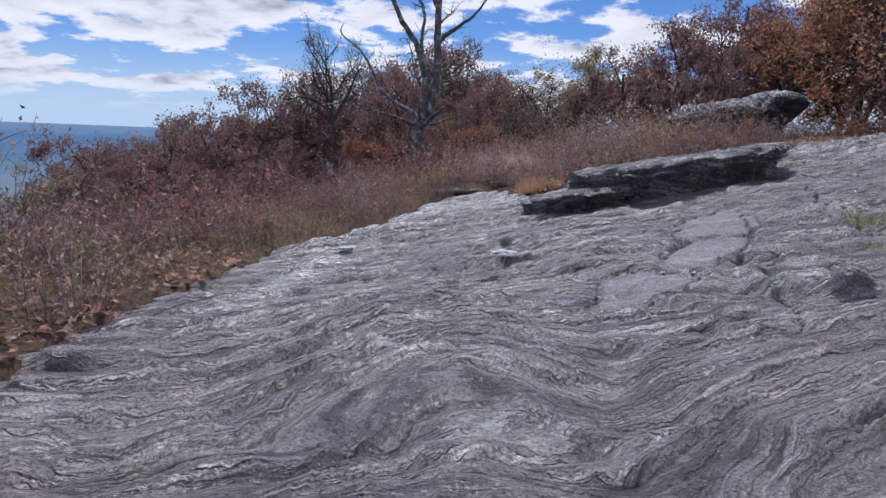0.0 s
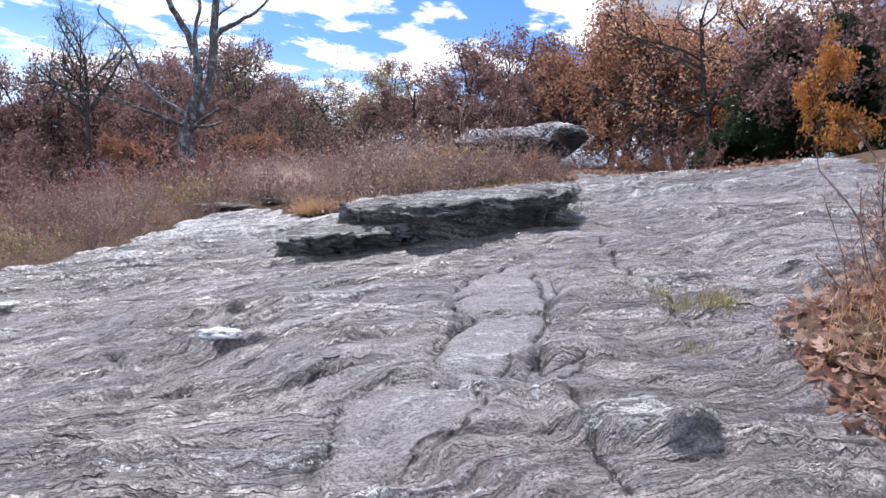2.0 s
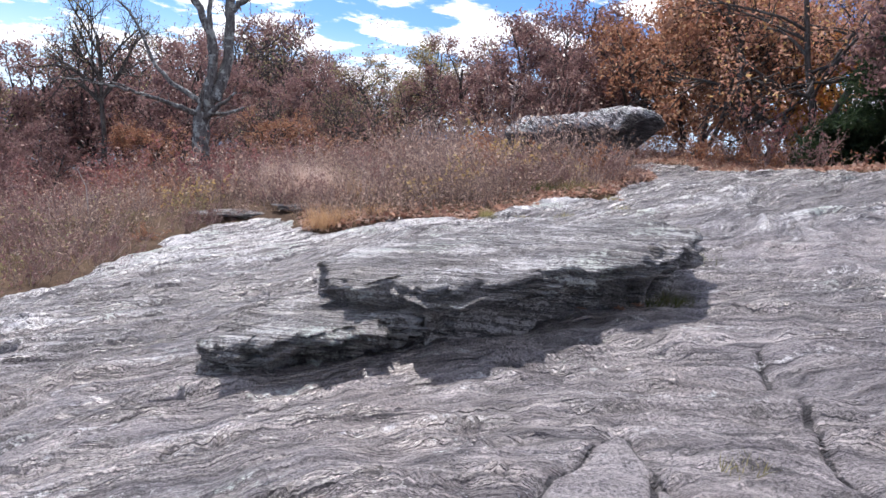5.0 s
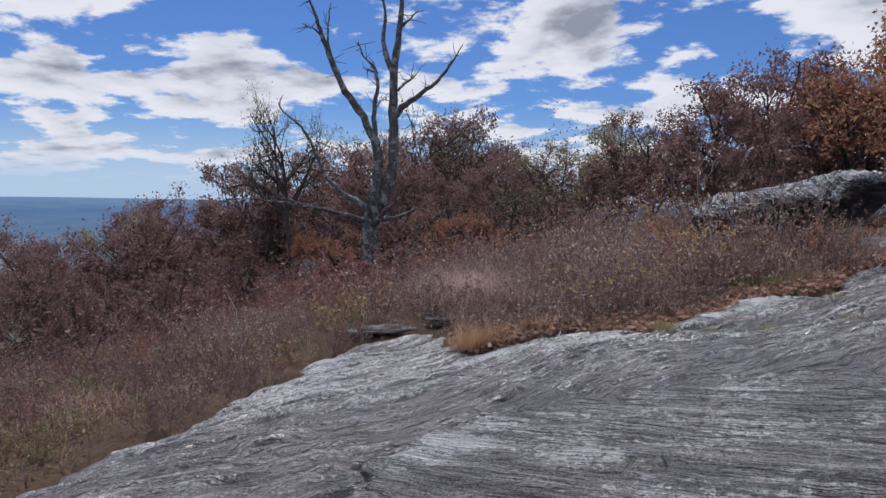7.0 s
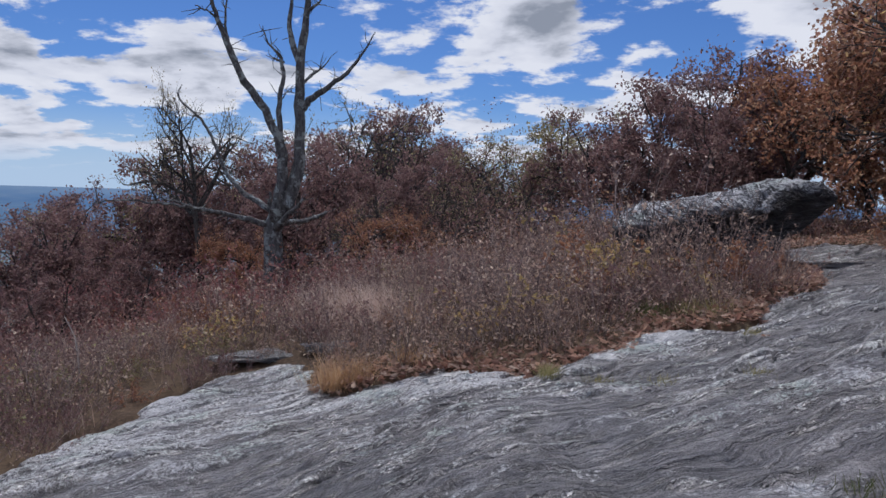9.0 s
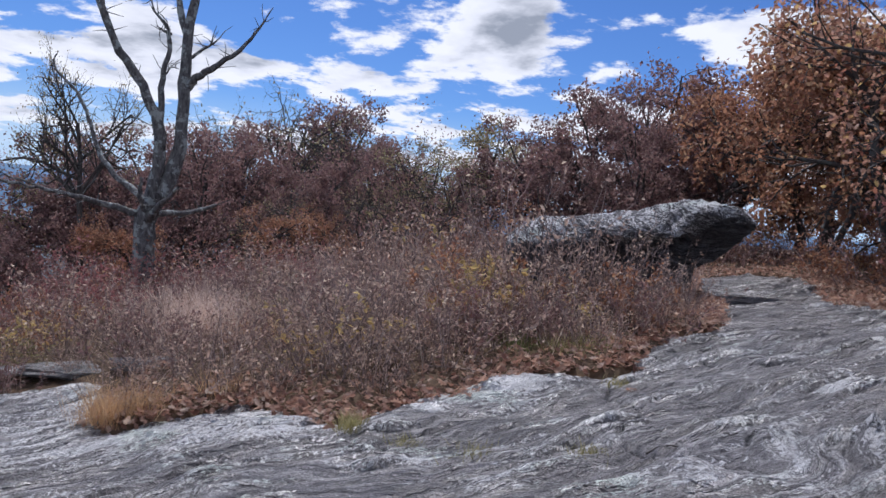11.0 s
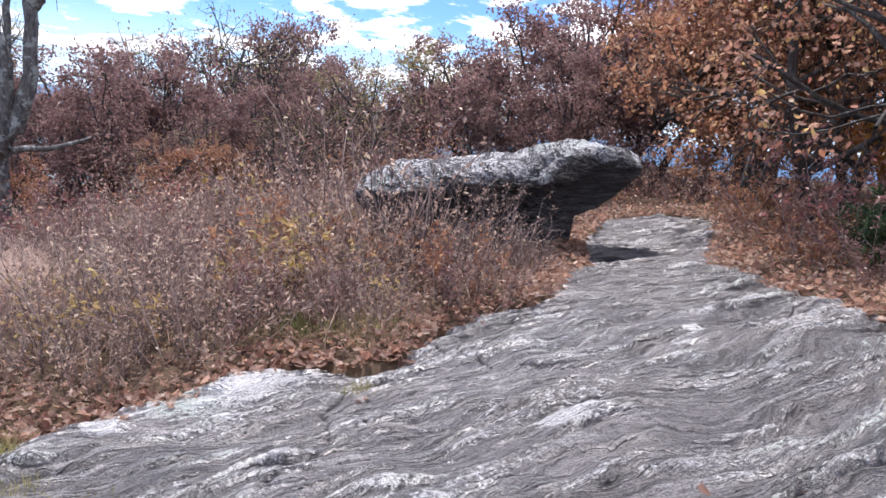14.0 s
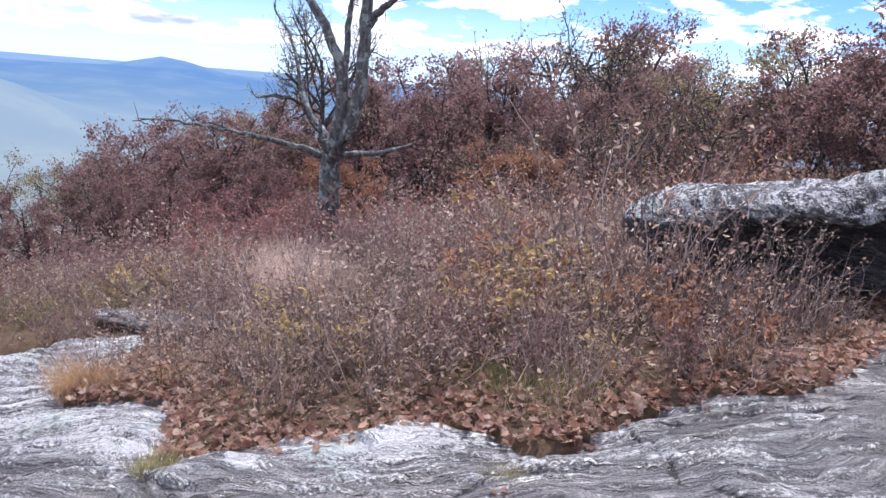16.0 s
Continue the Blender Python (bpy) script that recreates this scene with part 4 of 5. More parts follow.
MAROON = oak("oak_tree", "wind-shaped oak with dense dark maroon autumn leaves", "oak tree", 1, 6.0, LEAF_MAROON, 8500, 0.125, kids=(11, 5, 4))
MAROON_B = oak("oak_tree", "scrub oak with dull maroon leaves and several stems", "oak tree", 2, 6.0, LEAF_MAROON, 8500, 0.125, 3, kids=(6, 4, 4), radius=0.08)
RUSSET = oak("oak_tree", "tall oak in russet-brown autumn leaf", "oak tree", 3, 7.0, LEAF_RUSSET, 8500, 0.135, kids=(12, 5, 4), radius=0.14, low=0.38)
RUSSET_B = oak("oak_tree", "oak with drooping russet and orange leaves beside the path", "oak tree", 8, 7.0, LEAF_AMBER, 6000, 0.095, 2, kids=(11, 5, 4), radius=0.10, low=0.34, lobed=True)
FORKED = oak("oak_tree", "fork-trunked oak with thin brown and ochre leaves", "oak tree", 15, 6.0, LEAF_RUSSET, 6500, 0.09, 2, kids=(8, 5, 4), radius=0.11, lobed=True)
OLIVE = oak("oak_tree", "thin oak with sparse olive-grey leaves, sky showing through", "oak tree", 5, 6.0, LEAF_OLIVE, 4200, 0.115, 2, kids=(8, 5, 4), radius=0.09)
BARE = oak("bare_tree", "leafless grey sapling with fine twigs", "bare tree", 6, 5.0, LEAF_OLIVE, 500, 0.08, 2, kids=(8, 6, 5), radius=0.06)
ORANGE = oak("maple_tree", "young maple with bright orange and yellow leaves", "maple tree", 7, 5.0, LEAF_ORANGE, 5200, 0.17, 1, kids=(10, 5, 4), radius=0.08)
GREY = oak("oak_tree", "dark-trunked oak with a thin grey twiggy crown", "oak tree", 9, 7.0, LEAF_OLIVE, 1800, 0.085, 1, kids=(11, 8, 6), rise=0.14, radius=0.15, low=0.45)
PINE = pine("pine_tree", 11, 4.2, 1.6, 14)
LOW_PINE = pine("pine_tree", 12, 1.3, 1.2, 7, 0.1)

# (x, y, top height above the datum, turn)
for proto, base, spots in (
        (MAROON, 6.0, [(-16.5, 46, 2.8, 20), (-13.8, 32.2, 1.3, 33), (-16.4, 36, 1.5, 170), (-12.5, 35.5, 2.3, 265), (-10.3, 34.2, 2.6, 310), (-12.4, 30.6, 1.0, 250), (-12.3, 50, 5.1, 80), (-8.6, 41, 4.6, 140), (-3.6, 40, 5.2, 200), (-5.4, 41, 5.2, 120), (-7.6, 50, 5.8, 40), (-2.1, 41, 5.4, 75), (3.6, 50, 6.4, 5), (-1.7, 55, 8.4, 260), (0.1, 57, 9.3, 310), (-2.6, 44, 6.2, 15), (1.2, 54, 8.2, 95), (3.2, 44, 5.3, 30),
                       (9.1, 38, 7.2, 100), (11.0, 37, 8.2, 160), (12.7, 36, 9.2, 220), (13.3, 40, 10, 280), (15.5, 38, 9.5, 340), (13.6, 16.3, 8.0, 75), (15.5, 14, 8, 15)]),
        (MAROON_B, 6.0, [(-21.6, 44, 1.6, 0), (-11.2, 38, 2.2, 70), (-6.9, 40, 4.7, 110), (-2.6, 36, 4.6, 170), (1.4, 37.5, 4.6, 230), (-14, 41, 3.4, 290), (-9.6, 32, 0.6, 350),
                         (4.6, 39, 3.6, 45), (0.6, 40, 4.6, 160), (11.4, 32.6, 6.6, 120), (9.8, 34.5, 5.6, 190), (7.0, 47, 5.4, 250), (-17, 38, 1.2, 300), (5.6, 49, 4.8, 10), (-7.5, 24.6, 0.9, 60), (-9.5, 22.6, 0.2, 130), (-6.6, 27.6, 1.2, 210), (-11.5, 25.2, 0.0, 280), (-5.7, 30.2, 1.6, 330), (-8.8, 28.2, 0.9, 100)]),
        (RUSSET, 7.0, [(13.6, 33.2, 9.0, 30), (15.6, 30, 9.2, 90), (16.8, 33, 9.4, 150), (17.2, 26.5, 9.6, 210), (18.5, 30, 9.0, 270), (16.6, 21.5, 9.2, 330), (15.5, 36, 9, 50), (19, 35, 9, 0), (0.2, 32.5, 2.6, 70), (2.4, 33, 2.4, 160), (-2.2, 31, 2.0, 250)]),
        (RUSSET_B, 7.0, [(14.3, 22.2, 10.0, 20), (14.4, 28.0, 9.2, 130), (16.4, 18.6, 8.8, 240), (17.5, 23.6, 9, 300)]),
        (OLIVE, 6.0, [(7.4, 42, 7.3, 60), (10.2, 52, 8.2, 130), (-14.9, 30, 0.4, 200), (6.0, 43, 6.2, 340), (-13.8, 40, 2.6, 45)]),
        (BARE, 5.0, [(5.2, 45, 5.6, 0), (4.2, 41, 4.4, 70), (2.9, 38, 3.6, 140), (-9.8, 27.5, 0.6, 210), (-12.0, 27, 0.2, 280), (2.2, 46, 7.0, 320), (-15.5, 33, 0.2, 20), (-2.9, 50, 8.8, 110), (-4.4, 46, 6.6, 30), (3.4, 35, 3.6, 15), (0.8, 34, 3.2, 200), (5.6, 36.5, 4.2, 100), (-1.2, 46, 7.6, 250)]),
        (ORANGE, 5.0, [(16.2, 24.6, 6.8, 120), (14.6, 17.4, 6.0, 200)]),
        (FORKED, 6.0, [(15.0, 25.0, 9.6, 10)]),
        (PINE, 4.2, [(13.4, 18.4, 6.9, 0), (14.2, 17.6, 7.0, 60), (13.4, 16.0, 5.8, 130)]),
        (LOW_PINE, 1.3, [(13.3, 19.6, 3.9, 0), (14.2, 19.4, 4.0, 80), (14.6, 20.6, 4.0, 160), (12.9, 15.3, 3.9, 230)])):
    crown = [c.data for c in proto.children if c.name.startswith(("crown", "needles"))][0]
    base = float(np.percentile([v.co.z for v in crown.vertices], 99.5))
    for x, y, z, turn in spots:
        h = z - float(soil_z(np.array([x]), np.array([y]))[0])
        k = max(0.34, h * (0.85 if x > 8 else 0.94) / base)
        stand(proto, x, y, 0.5 * (k + min(k, 1.15)), turn, k / (0.5 * (k + min(k, 1.15))))


stand(GREY, -4.4, 32, 0.66, 40, 1.62)
stand(ORANGE, 11.75, 14.8, 0.34, 60, 1.6)


# ---- shrubs and undergrowth ----
def shrub(label, seed, stems, height, leaf, leaf_count, leaf_size, width=0.2, name="shrub", droop=0.2):
    rng = np.random.default_rng(seed)
    root = thing(name, label, "shrub", group="dry shrubs on the hilltop")
    wood, anchors = Builder(), []
    for _ in range(stems):
        p = np.array([rng.normal(0, width), rng.normal(0, width), -0.06])
        d = unit(np.array([p[0] * 1.3 + rng.normal(0, 0.22), p[1] * 1.3 + rng.normal(0, 0.22), 1.0]))
        L = height * rng.uniform(0.55, 1.2)
        pts = [p]
        for _ in range(4):
            d = unit(d + rng.normal(0, 0.12, 3))
            pts.append(pts[-1] + d * L / 4)
        wood.tube(pts, np.linspace(0.006, 0.0025, 5), 3)
        anchors += pts[2:]
        for _ in range(4):
            i = rng.integers(1, 5)
            w = unit(d + rng.normal(0, 0.55, 3))
            q = pts[i] + w * L * rng.uniform(0.12, 0.3)
            wood.tube([pts[i], (pts[i] + q) / 2 + rng.normal(0, 0.01, 3), q], (0.0035, 0.0028, 0.0018), 3)
            anchors += [q, (pts[i] + q) / 2]
    part("brushwood", wood.mesh("brushwood", TWIG), root, kind="stuff")
    a = np.array(anchors)
    b = Builder()
    b.kites(a[rng.integers(0, len(a), leaf_count)] + rng.normal(0, 0.025, (leaf_count, 3)), leaf_size, rng, droop, 0.5)
    part("foliage", b.mesh("foliage", leaf), root, kind="stuff")
    return root


DRY = [shrub("brittle brown shrub with bare upright stems", 21, 38, 0.95, LEAF_DRY, 420, 0.048),
       shrub("tangled dry shrub with withered brown leaves", 22, 32, 0.85, LEAF_DRY, 820, 0.050),
       shrub("dry shrub with a few dull maroon leaves", 23, 26, 0.8, LEAF_MAROON, 700, 0.06),
       shrub("low leafy shrub with russet leaves", 24, 22, 0.6, LEAF_RUSSET, 900, 0.06),
       shrub("low shrub with olive and yellow leaves", 25, 20, 0.55, LEAF_OLIVE, 800, 0.06),
       shrub("crimson-leaved shrub in the thicket", 26, 22, 0.9, LEAF_CRIMSON, 800, 0.07)]
FERN = shrub("yellowing fern standing above the dry thicket", 27, 6, 0.95, LEAF_YELLOW, 90, 0.10, 0.10, "fern", 0.1)

BARE_BUSH = shrub("bare grey-stemmed bush against the boulder", 28, 46, 0.62, LEAF_DRY, 30, 0.04, 0.24)


def scatter_shrubs():
    rng = np.random.default_rng(77)
    made, tries, spots = 0, 0, []
    while made < 290 and tries < 60000:
        tries += 1
        if rng.random() < 0.62:
            x, y = rng.uniform(-3.5, 10.2), rng.uniform(16.3, 26.5)
        else:
            x, y = rng.uniform(-7.5, -1.4), rng.uniform(3.0, 22.0)
        d = float(inside(np.array([x]), np.array([y]))[0])
        if d > (-0.16 if x < -1.3 else -0.25) or (x - 1.9) ** 2 + (y - 21.7) ** 2 < 0.7 or (6.2 < x < 10.9 and abs(y - 22.15 - (x - 6.4) * 0.26) < 1.25) or (x > 8.4 and y < 22.3):
            continue
        if any((x - a) ** 2 + (y - b) ** 2 < 0.21 for a, b in spots):
            continue
        spots.append((x, y))
        left = x < -1.3 or (x < 1.2 and y > 19)
        p = (0.14, 0.12, 0.30, 0.16, 0.18, 0.10) if left else (0.32, 0.24, 0.26, 0.08, 0.06, 0.04)
        proto = DRY[rng.choice(6, p=p)]
        s = rng.uniform(0.75, 1.15) * (0.95 + 0.55 * float(fbm(np.array([x * 0.55]), np.array([y * 0.55]), 2, 55)[0])) * (0.85 if left else 1.0) * (0.72 if d > -0.8 else 1.0) * (1.18 if 5.2 < x < 8.3 and y > 19 else 1.0)
        stand(proto, x, y, s, rng.uniform(0, 360), rng.uniform(0.85, 1.15))
        made += 1
    for x, y, s in ((5.85, 21.0, 1.25), (5.6, 20.1, 0.95), (5.9, 19.7, 0.85), (5.3, 19.6, 0.85), (6.2, 19.5, 0.9), (4.7, 18.6, 0.8), (4.0, 18.5, 0.75), (3.8, 18.6, 0.7),
                    (-0.4, 20.7, 0.8), (-0.7, 20.9, 0.75), (0.1, 20.9, 0.7), (7.0, 18.9, 0.6), (6.6, 20.4, 0.8)):
        stand(FERN, x, y, s, x * 900)
    for k, (x, y) in enumerate(((0.2, 25.2), (-0.5, 25.0), (-1.2, 25.4), (0.9, 25.6), (-2.0, 25.7), (-0.1, 24.4), (-1.5, 24.6))):
        stand(DRY[(2, 5, 3, 2)[k % 4]], x, y, 1.3, x * 530)
    for x, y, s in ((8.35, 20.75, 1.0), (8.0, 20.9, 0.9), (8.7, 20.7, 0.85), (7.6, 20.7, 0.9)):
        stand(BARE_BUSH, x, y, s, x * 410)
    for k, (x, y, s) in enumerate(((3.9, 5.4, 0.85), (4.1, 5.45, 0.95), (4.5, 5.8, 0.9), (3.75, 5.0, 0.8), (4.7, 5.4, 0.9), (3.6, 4.4, 0.7), (4.2, 4.8, 0.9))):
        stand(DRY[(0, 0, 2, 3)[k % 4]], x, y, s, x * 500)
    for k, (x, y, s) in enumerate(((13.2, 23.4, 1.5), (12.9, 21.7, 1.4), (12.0, 20.3, 1.0), (12.8, 20.2, 1.4), (14.2, 26.4, 1.6), (11.8, 18.6, 1.0))):
        stand(DRY[(3, 2, 3, 5)[k % 4]], x, y, s, x * 610)
    for x, y, s in ((-7.2, 29.3, 1.7), (-6.4, 29.8, 1.5), (-8.2, 29.4, 1.6), (-3.0, 27.6, 1.3), (-4.0, 30.2, 1.4), (1.6, 29.5, 1.2), (-10.5, 33, 1.8), (0.9, 27.4, 1.1)):
        stand(DRY[5], x, y, s, x * 777)


scatter_shrubs()


def undergrowth(name, label, leaf, count, region, seed, size, tall):
    """Far thicket: stems and leaves past counting."""
    rng = np.random.default_rng(seed)
    x, y = rng.uniform(*region[:2], count), rng.uniform(*region[2:], count)
    heap = np.clip(0.55 + 1.3 * fbm(x * 0.45, y * 0.45, 3, seed), 0.08, 1.8)
    ok = (inside(x, y) < -0.05) & ~((x > 6.1) & (x < 11) & (np.abs(y - 22.15 - (x - 6.4) * 0.26) < 1.3)) & ~((x > 8.8) & (y > 28) & (y < 60) & (tall > 2)) & ~((x > 8.3) & (x < 14.2) & (y < 27.5) & (y > 18))
    x, y, heap = x[ok], y[ok], heap[ok]
    z = soil_z(x, y)
    b = Builder()
    b.kites(np.stack([x, y, z + heap * tall * rng.uniform(0.02, 1.0, len(x)) ** 0.7], -1), size, rng, 0.1, 0.5)
    k = rng.integers(0, len(x), len(x) // 14)
    b.blades(np.stack([x[k], y[k], z[k] - 0.03], -1), 0.8 * min(tall, 1.0), 0.005, rng, 0.25)
    tagged(new(name, b.mesh(name, leaf)), label, "undergrowth", kind="stuff")


undergrowth("undergrowth", "brown withered undergrowth below the trees", LEAF_DRY, 34000, (-16, 16, 23, 48), 201, 0.08, 1.1)
undergrowth("undergrowth", "dull maroon brush below the trees", LEAF_MAROON, 42000, (-18, 17, 29, 50), 202, 0.11, 2.4)
undergrowth("undergrowth", "tall dull maroon brush among the trees", LEAF_MAROON, 30000, (-15, 9, 37, 53), 208, 0.13, 3.4)
undergrowth("undergrowth", "dry maroon brush on the falling slope", LEAF_MAROON, 15000, (-14, -1.5, 2, 30), 203, 0.06, 0.55)
undergrowth("undergrowth", "low olive and yellow leaves on the slope", LEAF_OLIVE, 9000, (-8, -1.4, 3, 22), 209, 0.06, 0.6)
undergrowth("undergrowth", "low maroon leaves on the slope", LEAF_MAROON, 11000, (-10, -1.6, 2, 26), 210, 0.065, 0.8)
undergrowth("undergrowth", "maroon brush on the falling slope", LEAF_MAROON, 20000, (-15, -3.5, 18, 38), 211, 0.09, 1.7)
undergrowth("undergrowth", "russet brush beside the path", LEAF_RUSSET, 5500, (11.2, 20, 11, 33), 204, 0.09, 0.6)
undergrowth("undergrowth", "brown brush behind the boulder", LEAF_DRY, 9000, (-3, 10.5, 17.5, 25), 205, 0.05, 0.6)
undergrowth("undergrowth", "russet scrub between thicket and trees", LEAF_RUSSET, 9000, (-7, 9, 25, 38), 206, 0.09, 1.2)
undergrowth("undergrowth", "thin brown brush beyond the path", LEAF_MAROON, 15000, (8.8, 18, 27.3, 40), 212, 0.08, 1.7)
undergrowth("undergrowth", "crimson scrub on the slope", LEAF_CRIMSON, 9000, (-13, -3, 26, 38), 207, 0.09, 1.3)


def grass(name, label, material, spots, seed, height, width=0.0022):
    rng = np.random.default_rng(seed)
    for x, y, r, n, k in spots:
        root_z = max(float(rock_z(x, y)), float(soil_z(np.array([x]), np.array([y]))[0])) - 0.02
        b = Builder()
        at = np.stack([rng.normal(0, r * 0.5, n), rng.normal(0, r * 0.5, n), np.zeros(n)], -1)
        b.blades(at, height * k, width, rng, 0.4)
        root = thing(name, label, "grass", (x, y, root_z), label)
        part("turf", b.mesh("turf", material), root, kind="stuff")


grass("grass_tuft", "tuft of pale orange-tan dry grass at the rock's edge", STRAW, [(2.12, 17.75, 0.24, 420, 1.25), (2.4, 17.9, 0.24, 240, 1.0), (3.05, 18.2, 0.3, 160, 0.8), (3.7, 5.0, 0.5, 500, 1.2), (4.0, 5.4, 0.5, 400, 1.3), (3.5, 4.6, 0.3, 240, 0.9), (3.0, 20.6, 0.4, 300, 1.2)], 301, 0.34)
grass("grass_clump", "pale pinkish feathery dry grass among the shrubs", PLUME, [(1.9, 21.7, 0.7, 900, 1.0), (2.4, 21.3, 0.6, 700, 0.9), (1.4, 22.2, 0.7, 700, 1.0), (-3.2, 17.0, 0.7, 500, 0.7)], 303, 0.75, 0.003)
grass("grass_tuft", "tuft of yellowing green grass in the crack", DRY_GREEN, [(3.41, 6.38, 0.12, 170, 1.0), (3.22, 6.5, 0.14, 110, 0.7), (3.2, 6.7, 0.1, 70, 0.6), (2.9, 5.84, 0.12, 60, 0.5), (3.3, 8.0, 0.1, 60, 0.5), (6.06, 15.03, 0.12, 80, 0.6), (5.49, 15.44, 0.2, 150, 0.6), (4.97, 15.95, 0.14, 100, 0.6), (4.53, 16.35, 0.10, 160, 0.9), (4.52, 16.55, 0.12, 160, 1.1), (6.81, 17.04, 0.14, 110, 0.7), (6.7, 18.3, 0.35, 300, 1.2), (7.0, 18.5, 0.3, 200, 1.0)], 304, 0.16)
grass("grass_tuft", "small green grass tuft growing in a crack", GREEN, [(3.95, 10.15, 0.22, 260, 1.0), (4.15, 10.1, 0.15, 120, 0.7), (3.4, 10.1, 0.18, 90, 0.6), (2.9, 10.05, 0.2, 80, 0.5), (4.7, 10.9, 0.18, 160, 0.8), (6.25, 18.7, 0.4, 420, 1.3), (5.5, 12.4, 0.16, 90, 0.6)], 302, 0.16)


# ---- fallen leaves ----
def oak_leaf(rng, size):
    p = LOBES * size
    curl = rng.uniform(-1.5, 2.5)
    z = curl * p[:, 0] ** 2 / size + rng.uniform(0.0, 0.5) * (p[:, 1] - 0.5 * size) ** 2 / size
    v = np.column_stack([p, z])
    v = np.vstack([v, [0, 0.5 * size, 0]])
    f = [(i, (i + 1) % 16, 16) for i in range(16)]
    return v, f


def leaf_litter():
    rng = np.random.default_rng(401)
    b = Builder()
    for x0, x1, y0, y1, n, thin in ((1.8, 10.2, 15.8, 24.5, 42000, 2.4), (10.0, 14.5, 15, 28, 20000, 0.7), (2.9, 4.6, 3.6, 6.8, 2600, 2.0), (-3.2, -1.2, 3.4, 8.5, 1600, 2.4)):
        x, y = rng.uniform(x0, x1, n), rng.uniform(y0, y1, n)
        d = inside(x, y)
        ok = (d < 0.07) & (d > -1.8) & (rng.random(n) < 0.75 * np.exp(-np.maximum(0, -d - 0.15) * thin))
        x, y, d = x[ok], y[ok], d[ok]
        z = np.where(d > -0.12, np.maximum(soil_z(x, y), rock_z(x, y) - 0.04), soil_z(x, y)) + rng.uniform(0.0, 0.06, len(x))
        for px, py, pz in zip(x, y, z):
            v, f = oak_leaf(rng, rng.uniform(0.06, 0.125))
            m = np.array(Euler((rng.normal(0, 0.5), rng.normal(0, 0.5), rng.uniform(0, 6.28))).to_matrix())
            b.add(v @ m.T + [px, py, pz], f)
    tagged(new("leaf_litter", b.mesh("leaf_litter", LITTER)), "bank of curled brown fallen oak leaves along the rock", "fallen leaves", kind="stuff")


leaf_litter()


def single_leaves():
    rng = np.random.default_rng(402)
    for x, y, size, label in ((6.80, 16.75, 0.13, "yellow-brown fallen leaf on the rock"), (6.86, 16.86, 0.09, "pale fallen leaf on the rock"), (3.75, 10.0, 0.12, "tan fallen leaf under the ledge"),
                              (3.6, 9.95, 0.1, "brown fallen leaf under the ledge"), (3.45, 9.98, 0.1, "brown fallen leaf under the ledge"), (8.35, 14.6, 0.1, "pale fallen leaf on the rock"),
                              (8.75, 14.6, 0.1, "orange fallen leaf on the rock"), (5.5, 16.9, 0.11, "orange fallen leaf at the rock's edge")):
        v, f = oak_leaf(rng, size)
        ob = new("fallen_leaf", shape("fallen_leaf", v, f, LITTER))
        ob.matrix_basis = pose(x, y, float(rock_z(x, y)) + 0.012, rng.normal(0, 9), rng.normal(0, 9), rng.uniform(0, 360))
        tagged(ob, label, "leaf", "single fallen leaves")


single_leaves()


def stone(name, label, x, y, size, material, seed):
    """A small weathered stone resting on the rock."""
    bm = bmesh.new()
    bmesh.ops.create_icosphere(bm, subdivisions=4, radius=1.0)
    for v in bm.verts:
        c = v.co.copy()
        k = 1 + 0.45 * noise.noise(c * 1.5 + Vector((seed, 0, 0))) + 0.25 * noise.noise(c * 3 + Vector((0, 0, seed))) + 0.14 * noise.noise(c * 4 + Vector((0, seed, 0)))
        v.co = Vector((c.x * size[0] * k, c.y * size[1] * k, max(c.z, -0.6) * size[2] * k))
    me = bpy.data.meshes.new(name)
    bm.to_mesh(me)
    bm.free()
    me.materials.append(material)
    co = np.array([v.co for v in me.vertices])
    flow_on(me, co[:, 0], co[:, 1] + 3 * co[:, 2])
    me.polygons.foreach_set("use_smooth", np.ones(len(me.polygons), bool))
    ob = new(name, me)
    on_rock = float(inside(np.array([x]), np.array([y]))[0]) > 0
    ob.matrix_basis = pose(x, y, (float(rock_z(x, y)) if on_rock else float(soil_z(np.array([x]), np.array([y]))[0])) - size[2] * 0.05, 0, 0, seed * 6)
    return tagged(ob, label, "stone")


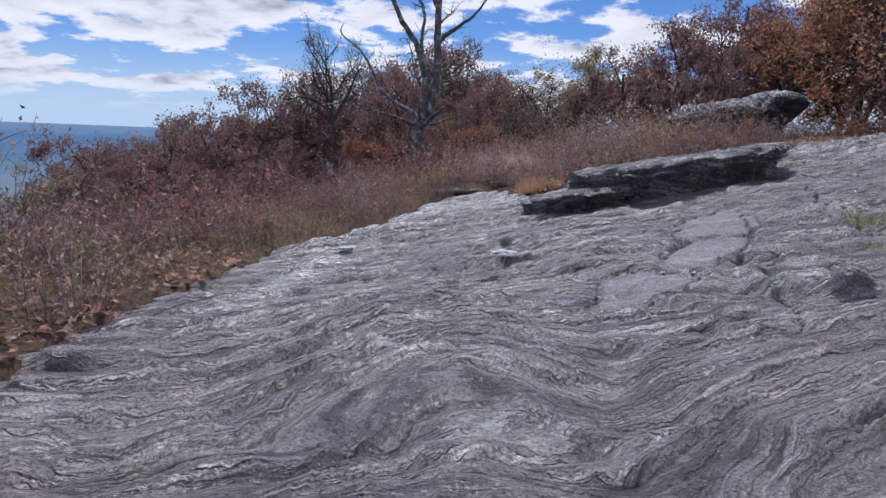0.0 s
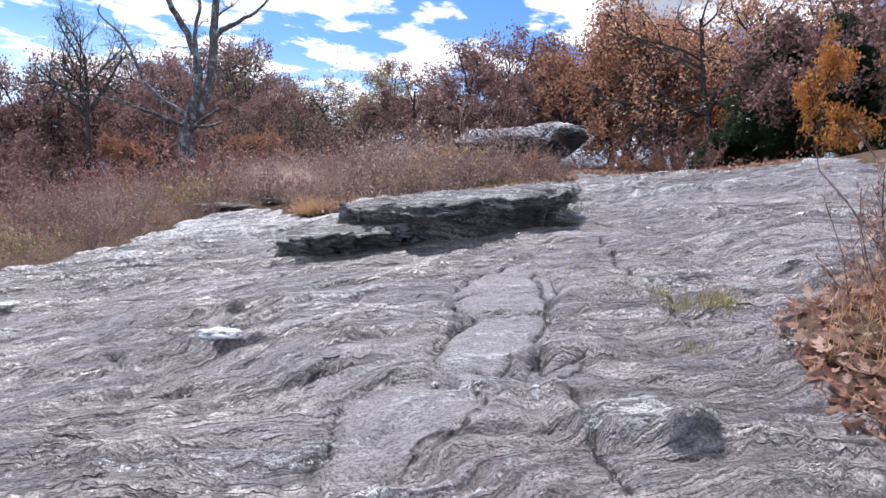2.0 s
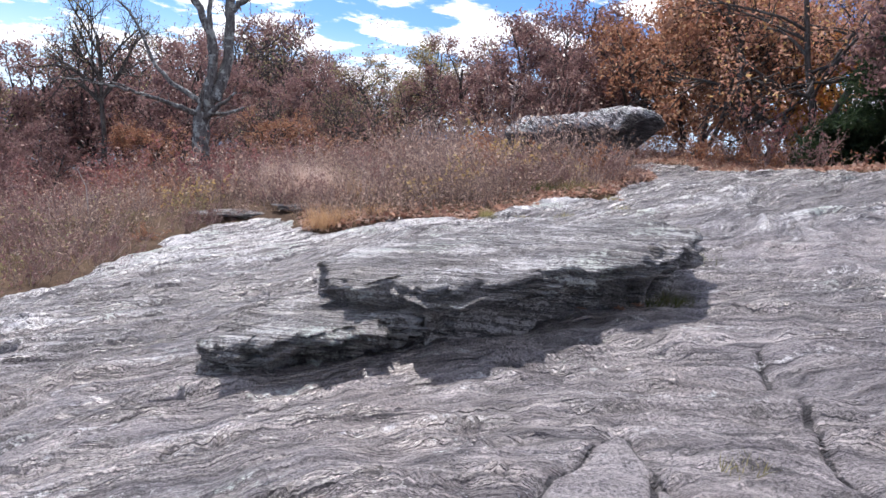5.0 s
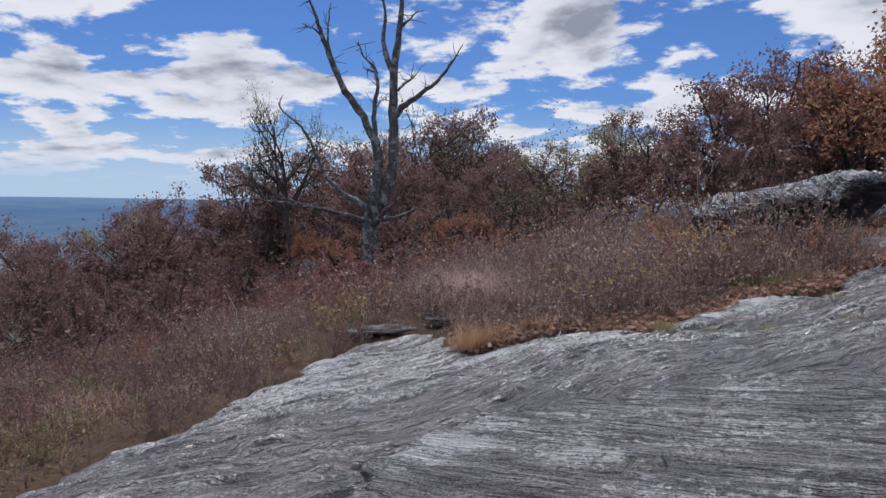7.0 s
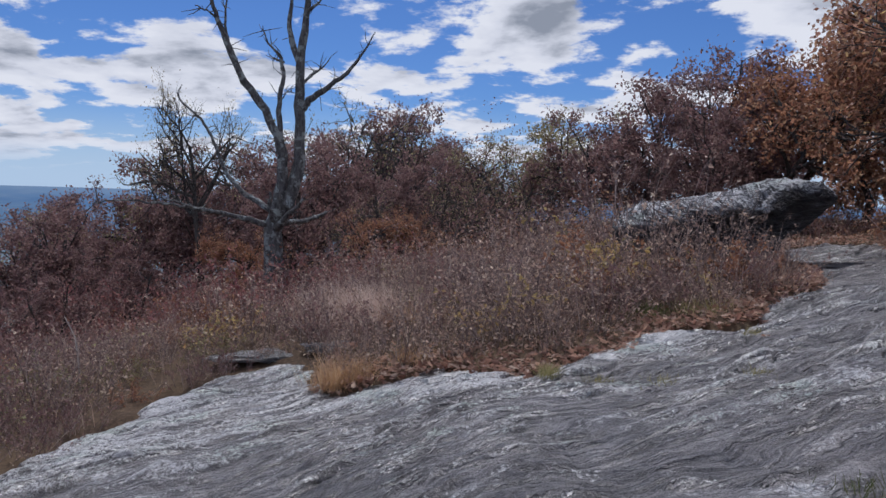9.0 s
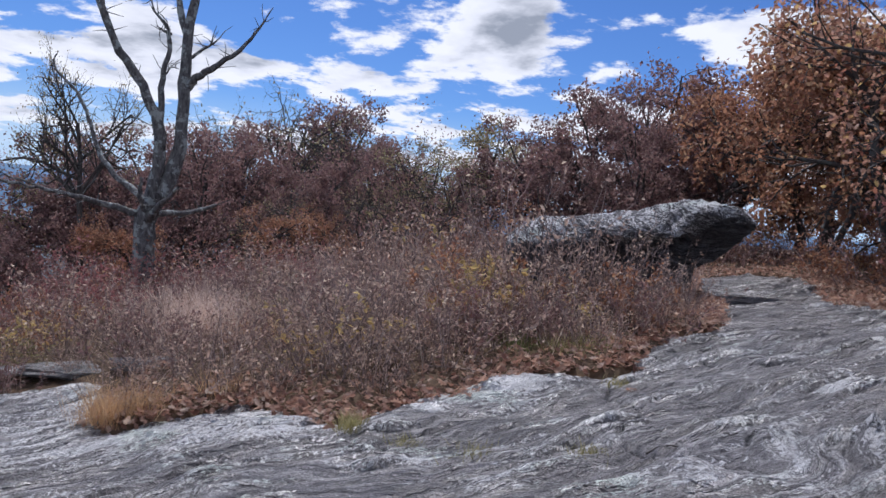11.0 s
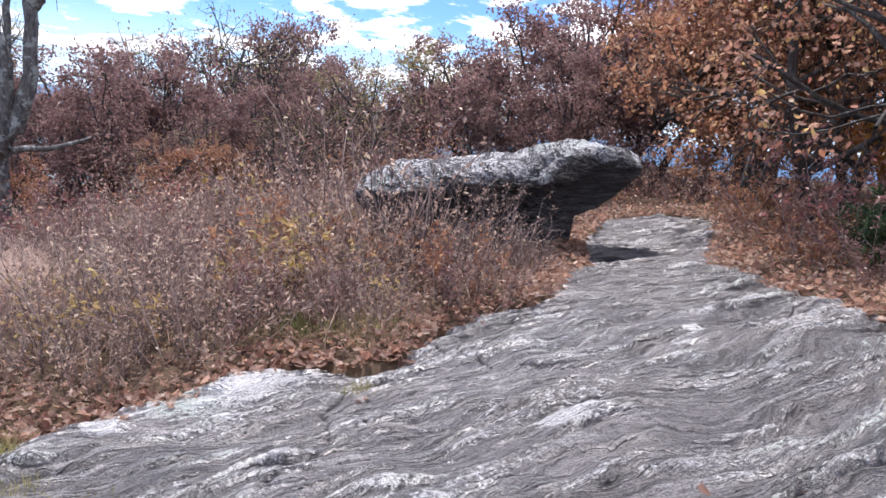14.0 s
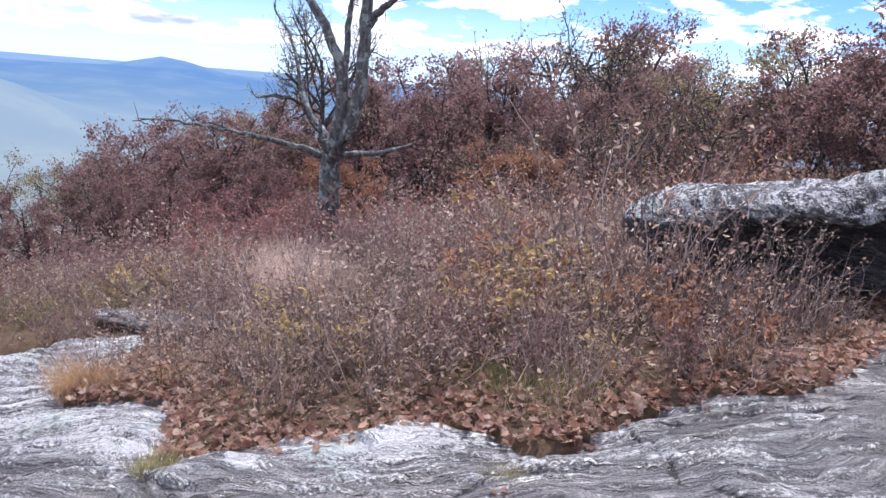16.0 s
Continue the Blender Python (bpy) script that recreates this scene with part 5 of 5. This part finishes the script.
stone("stone", "small stone crusted white with lichen", 0.6, 6.9, (0.12, 0.06, 0.032), WHITE_CRUST, 1)
stone("stone", "flat grey stone at the rock's far edge", 0.85, 20.15, (0.85, 0.35, 0.07), LEDGE_ROCK, 2)
stone("stone", "flat grey stone at the rock's far edge", 1.8, 19.9, (0.5, 0.25, 0.06), LEDGE_ROCK, 3)
stone("stone", "lichen-spotted stone beside the crack", 3.36, 5.93, (0.10, 0.05, 0.03), LEDGE_ROCK, 4)
stone("stone", "low dark stone beside the path", 9.75, 21.6, (0.25, 0.12, 0.07), BOULDER_ROCK, 5)
stone("stone", "small white lichen-crusted stone", -0.79, 8.3, (0.15, 0.05, 0.02), WHITE_CRUST, 7)


def twig(label, points, r, material):
    b = Builder()
    b.tube(points, np.linspace(r, r * 0.5, len(points)), 6)
    tagged(new("twig", b.mesh("twig", material, True)), label, "twig")


def lying(x, y, turn, length, r, label):
    c, s = math.cos(radians(turn)), math.sin(radians(turn))
    pts = [(x + c * d + 0.02 * math.sin(9 * d), y + s * d, float(rock_z(x + c * d, y + s * d)) + r * 0.8) for d in np.linspace(0, length, 6)]
    twig(label, pts, r, BARK)


lying(9.9, 21.9, -15, 0.6, 0.02, "dark fallen stick across the path")
lying(6.4, 15.0, 12, 0.35, 0.006, "thin dry twig on the rock")
lying(1.1, 6.2, 35, 0.14, 0.005, "thin dry twig on the rock")
lying(1.9, 5.8, 60, 0.1, 0.005, "thin dry twig on the rock")
lying(3.5, 6.35, -35, 0.3, 0.006, "thin dry twig in the grass of the crack")
lying(6.9, 14.9, 100, 0.2, 0.005, "thin dry twig on the rock")
z0 = float(soil_z(np.array([-1.8]), np.array([19.4]))[0])
twig("pale bent dead stem standing in the shrubs", [(-1.8, 19.4, z0 - 0.05), (-1.82, 19.4, z0 + 0.5), (-1.86, 19.38, z0 + 0.95), (-2.0, 19.36, z0 + 1.25)], 0.014, PALE_WOOD)
for tree in [o for o in scene.objects if "stood" in o]:
    del tree["stood"]
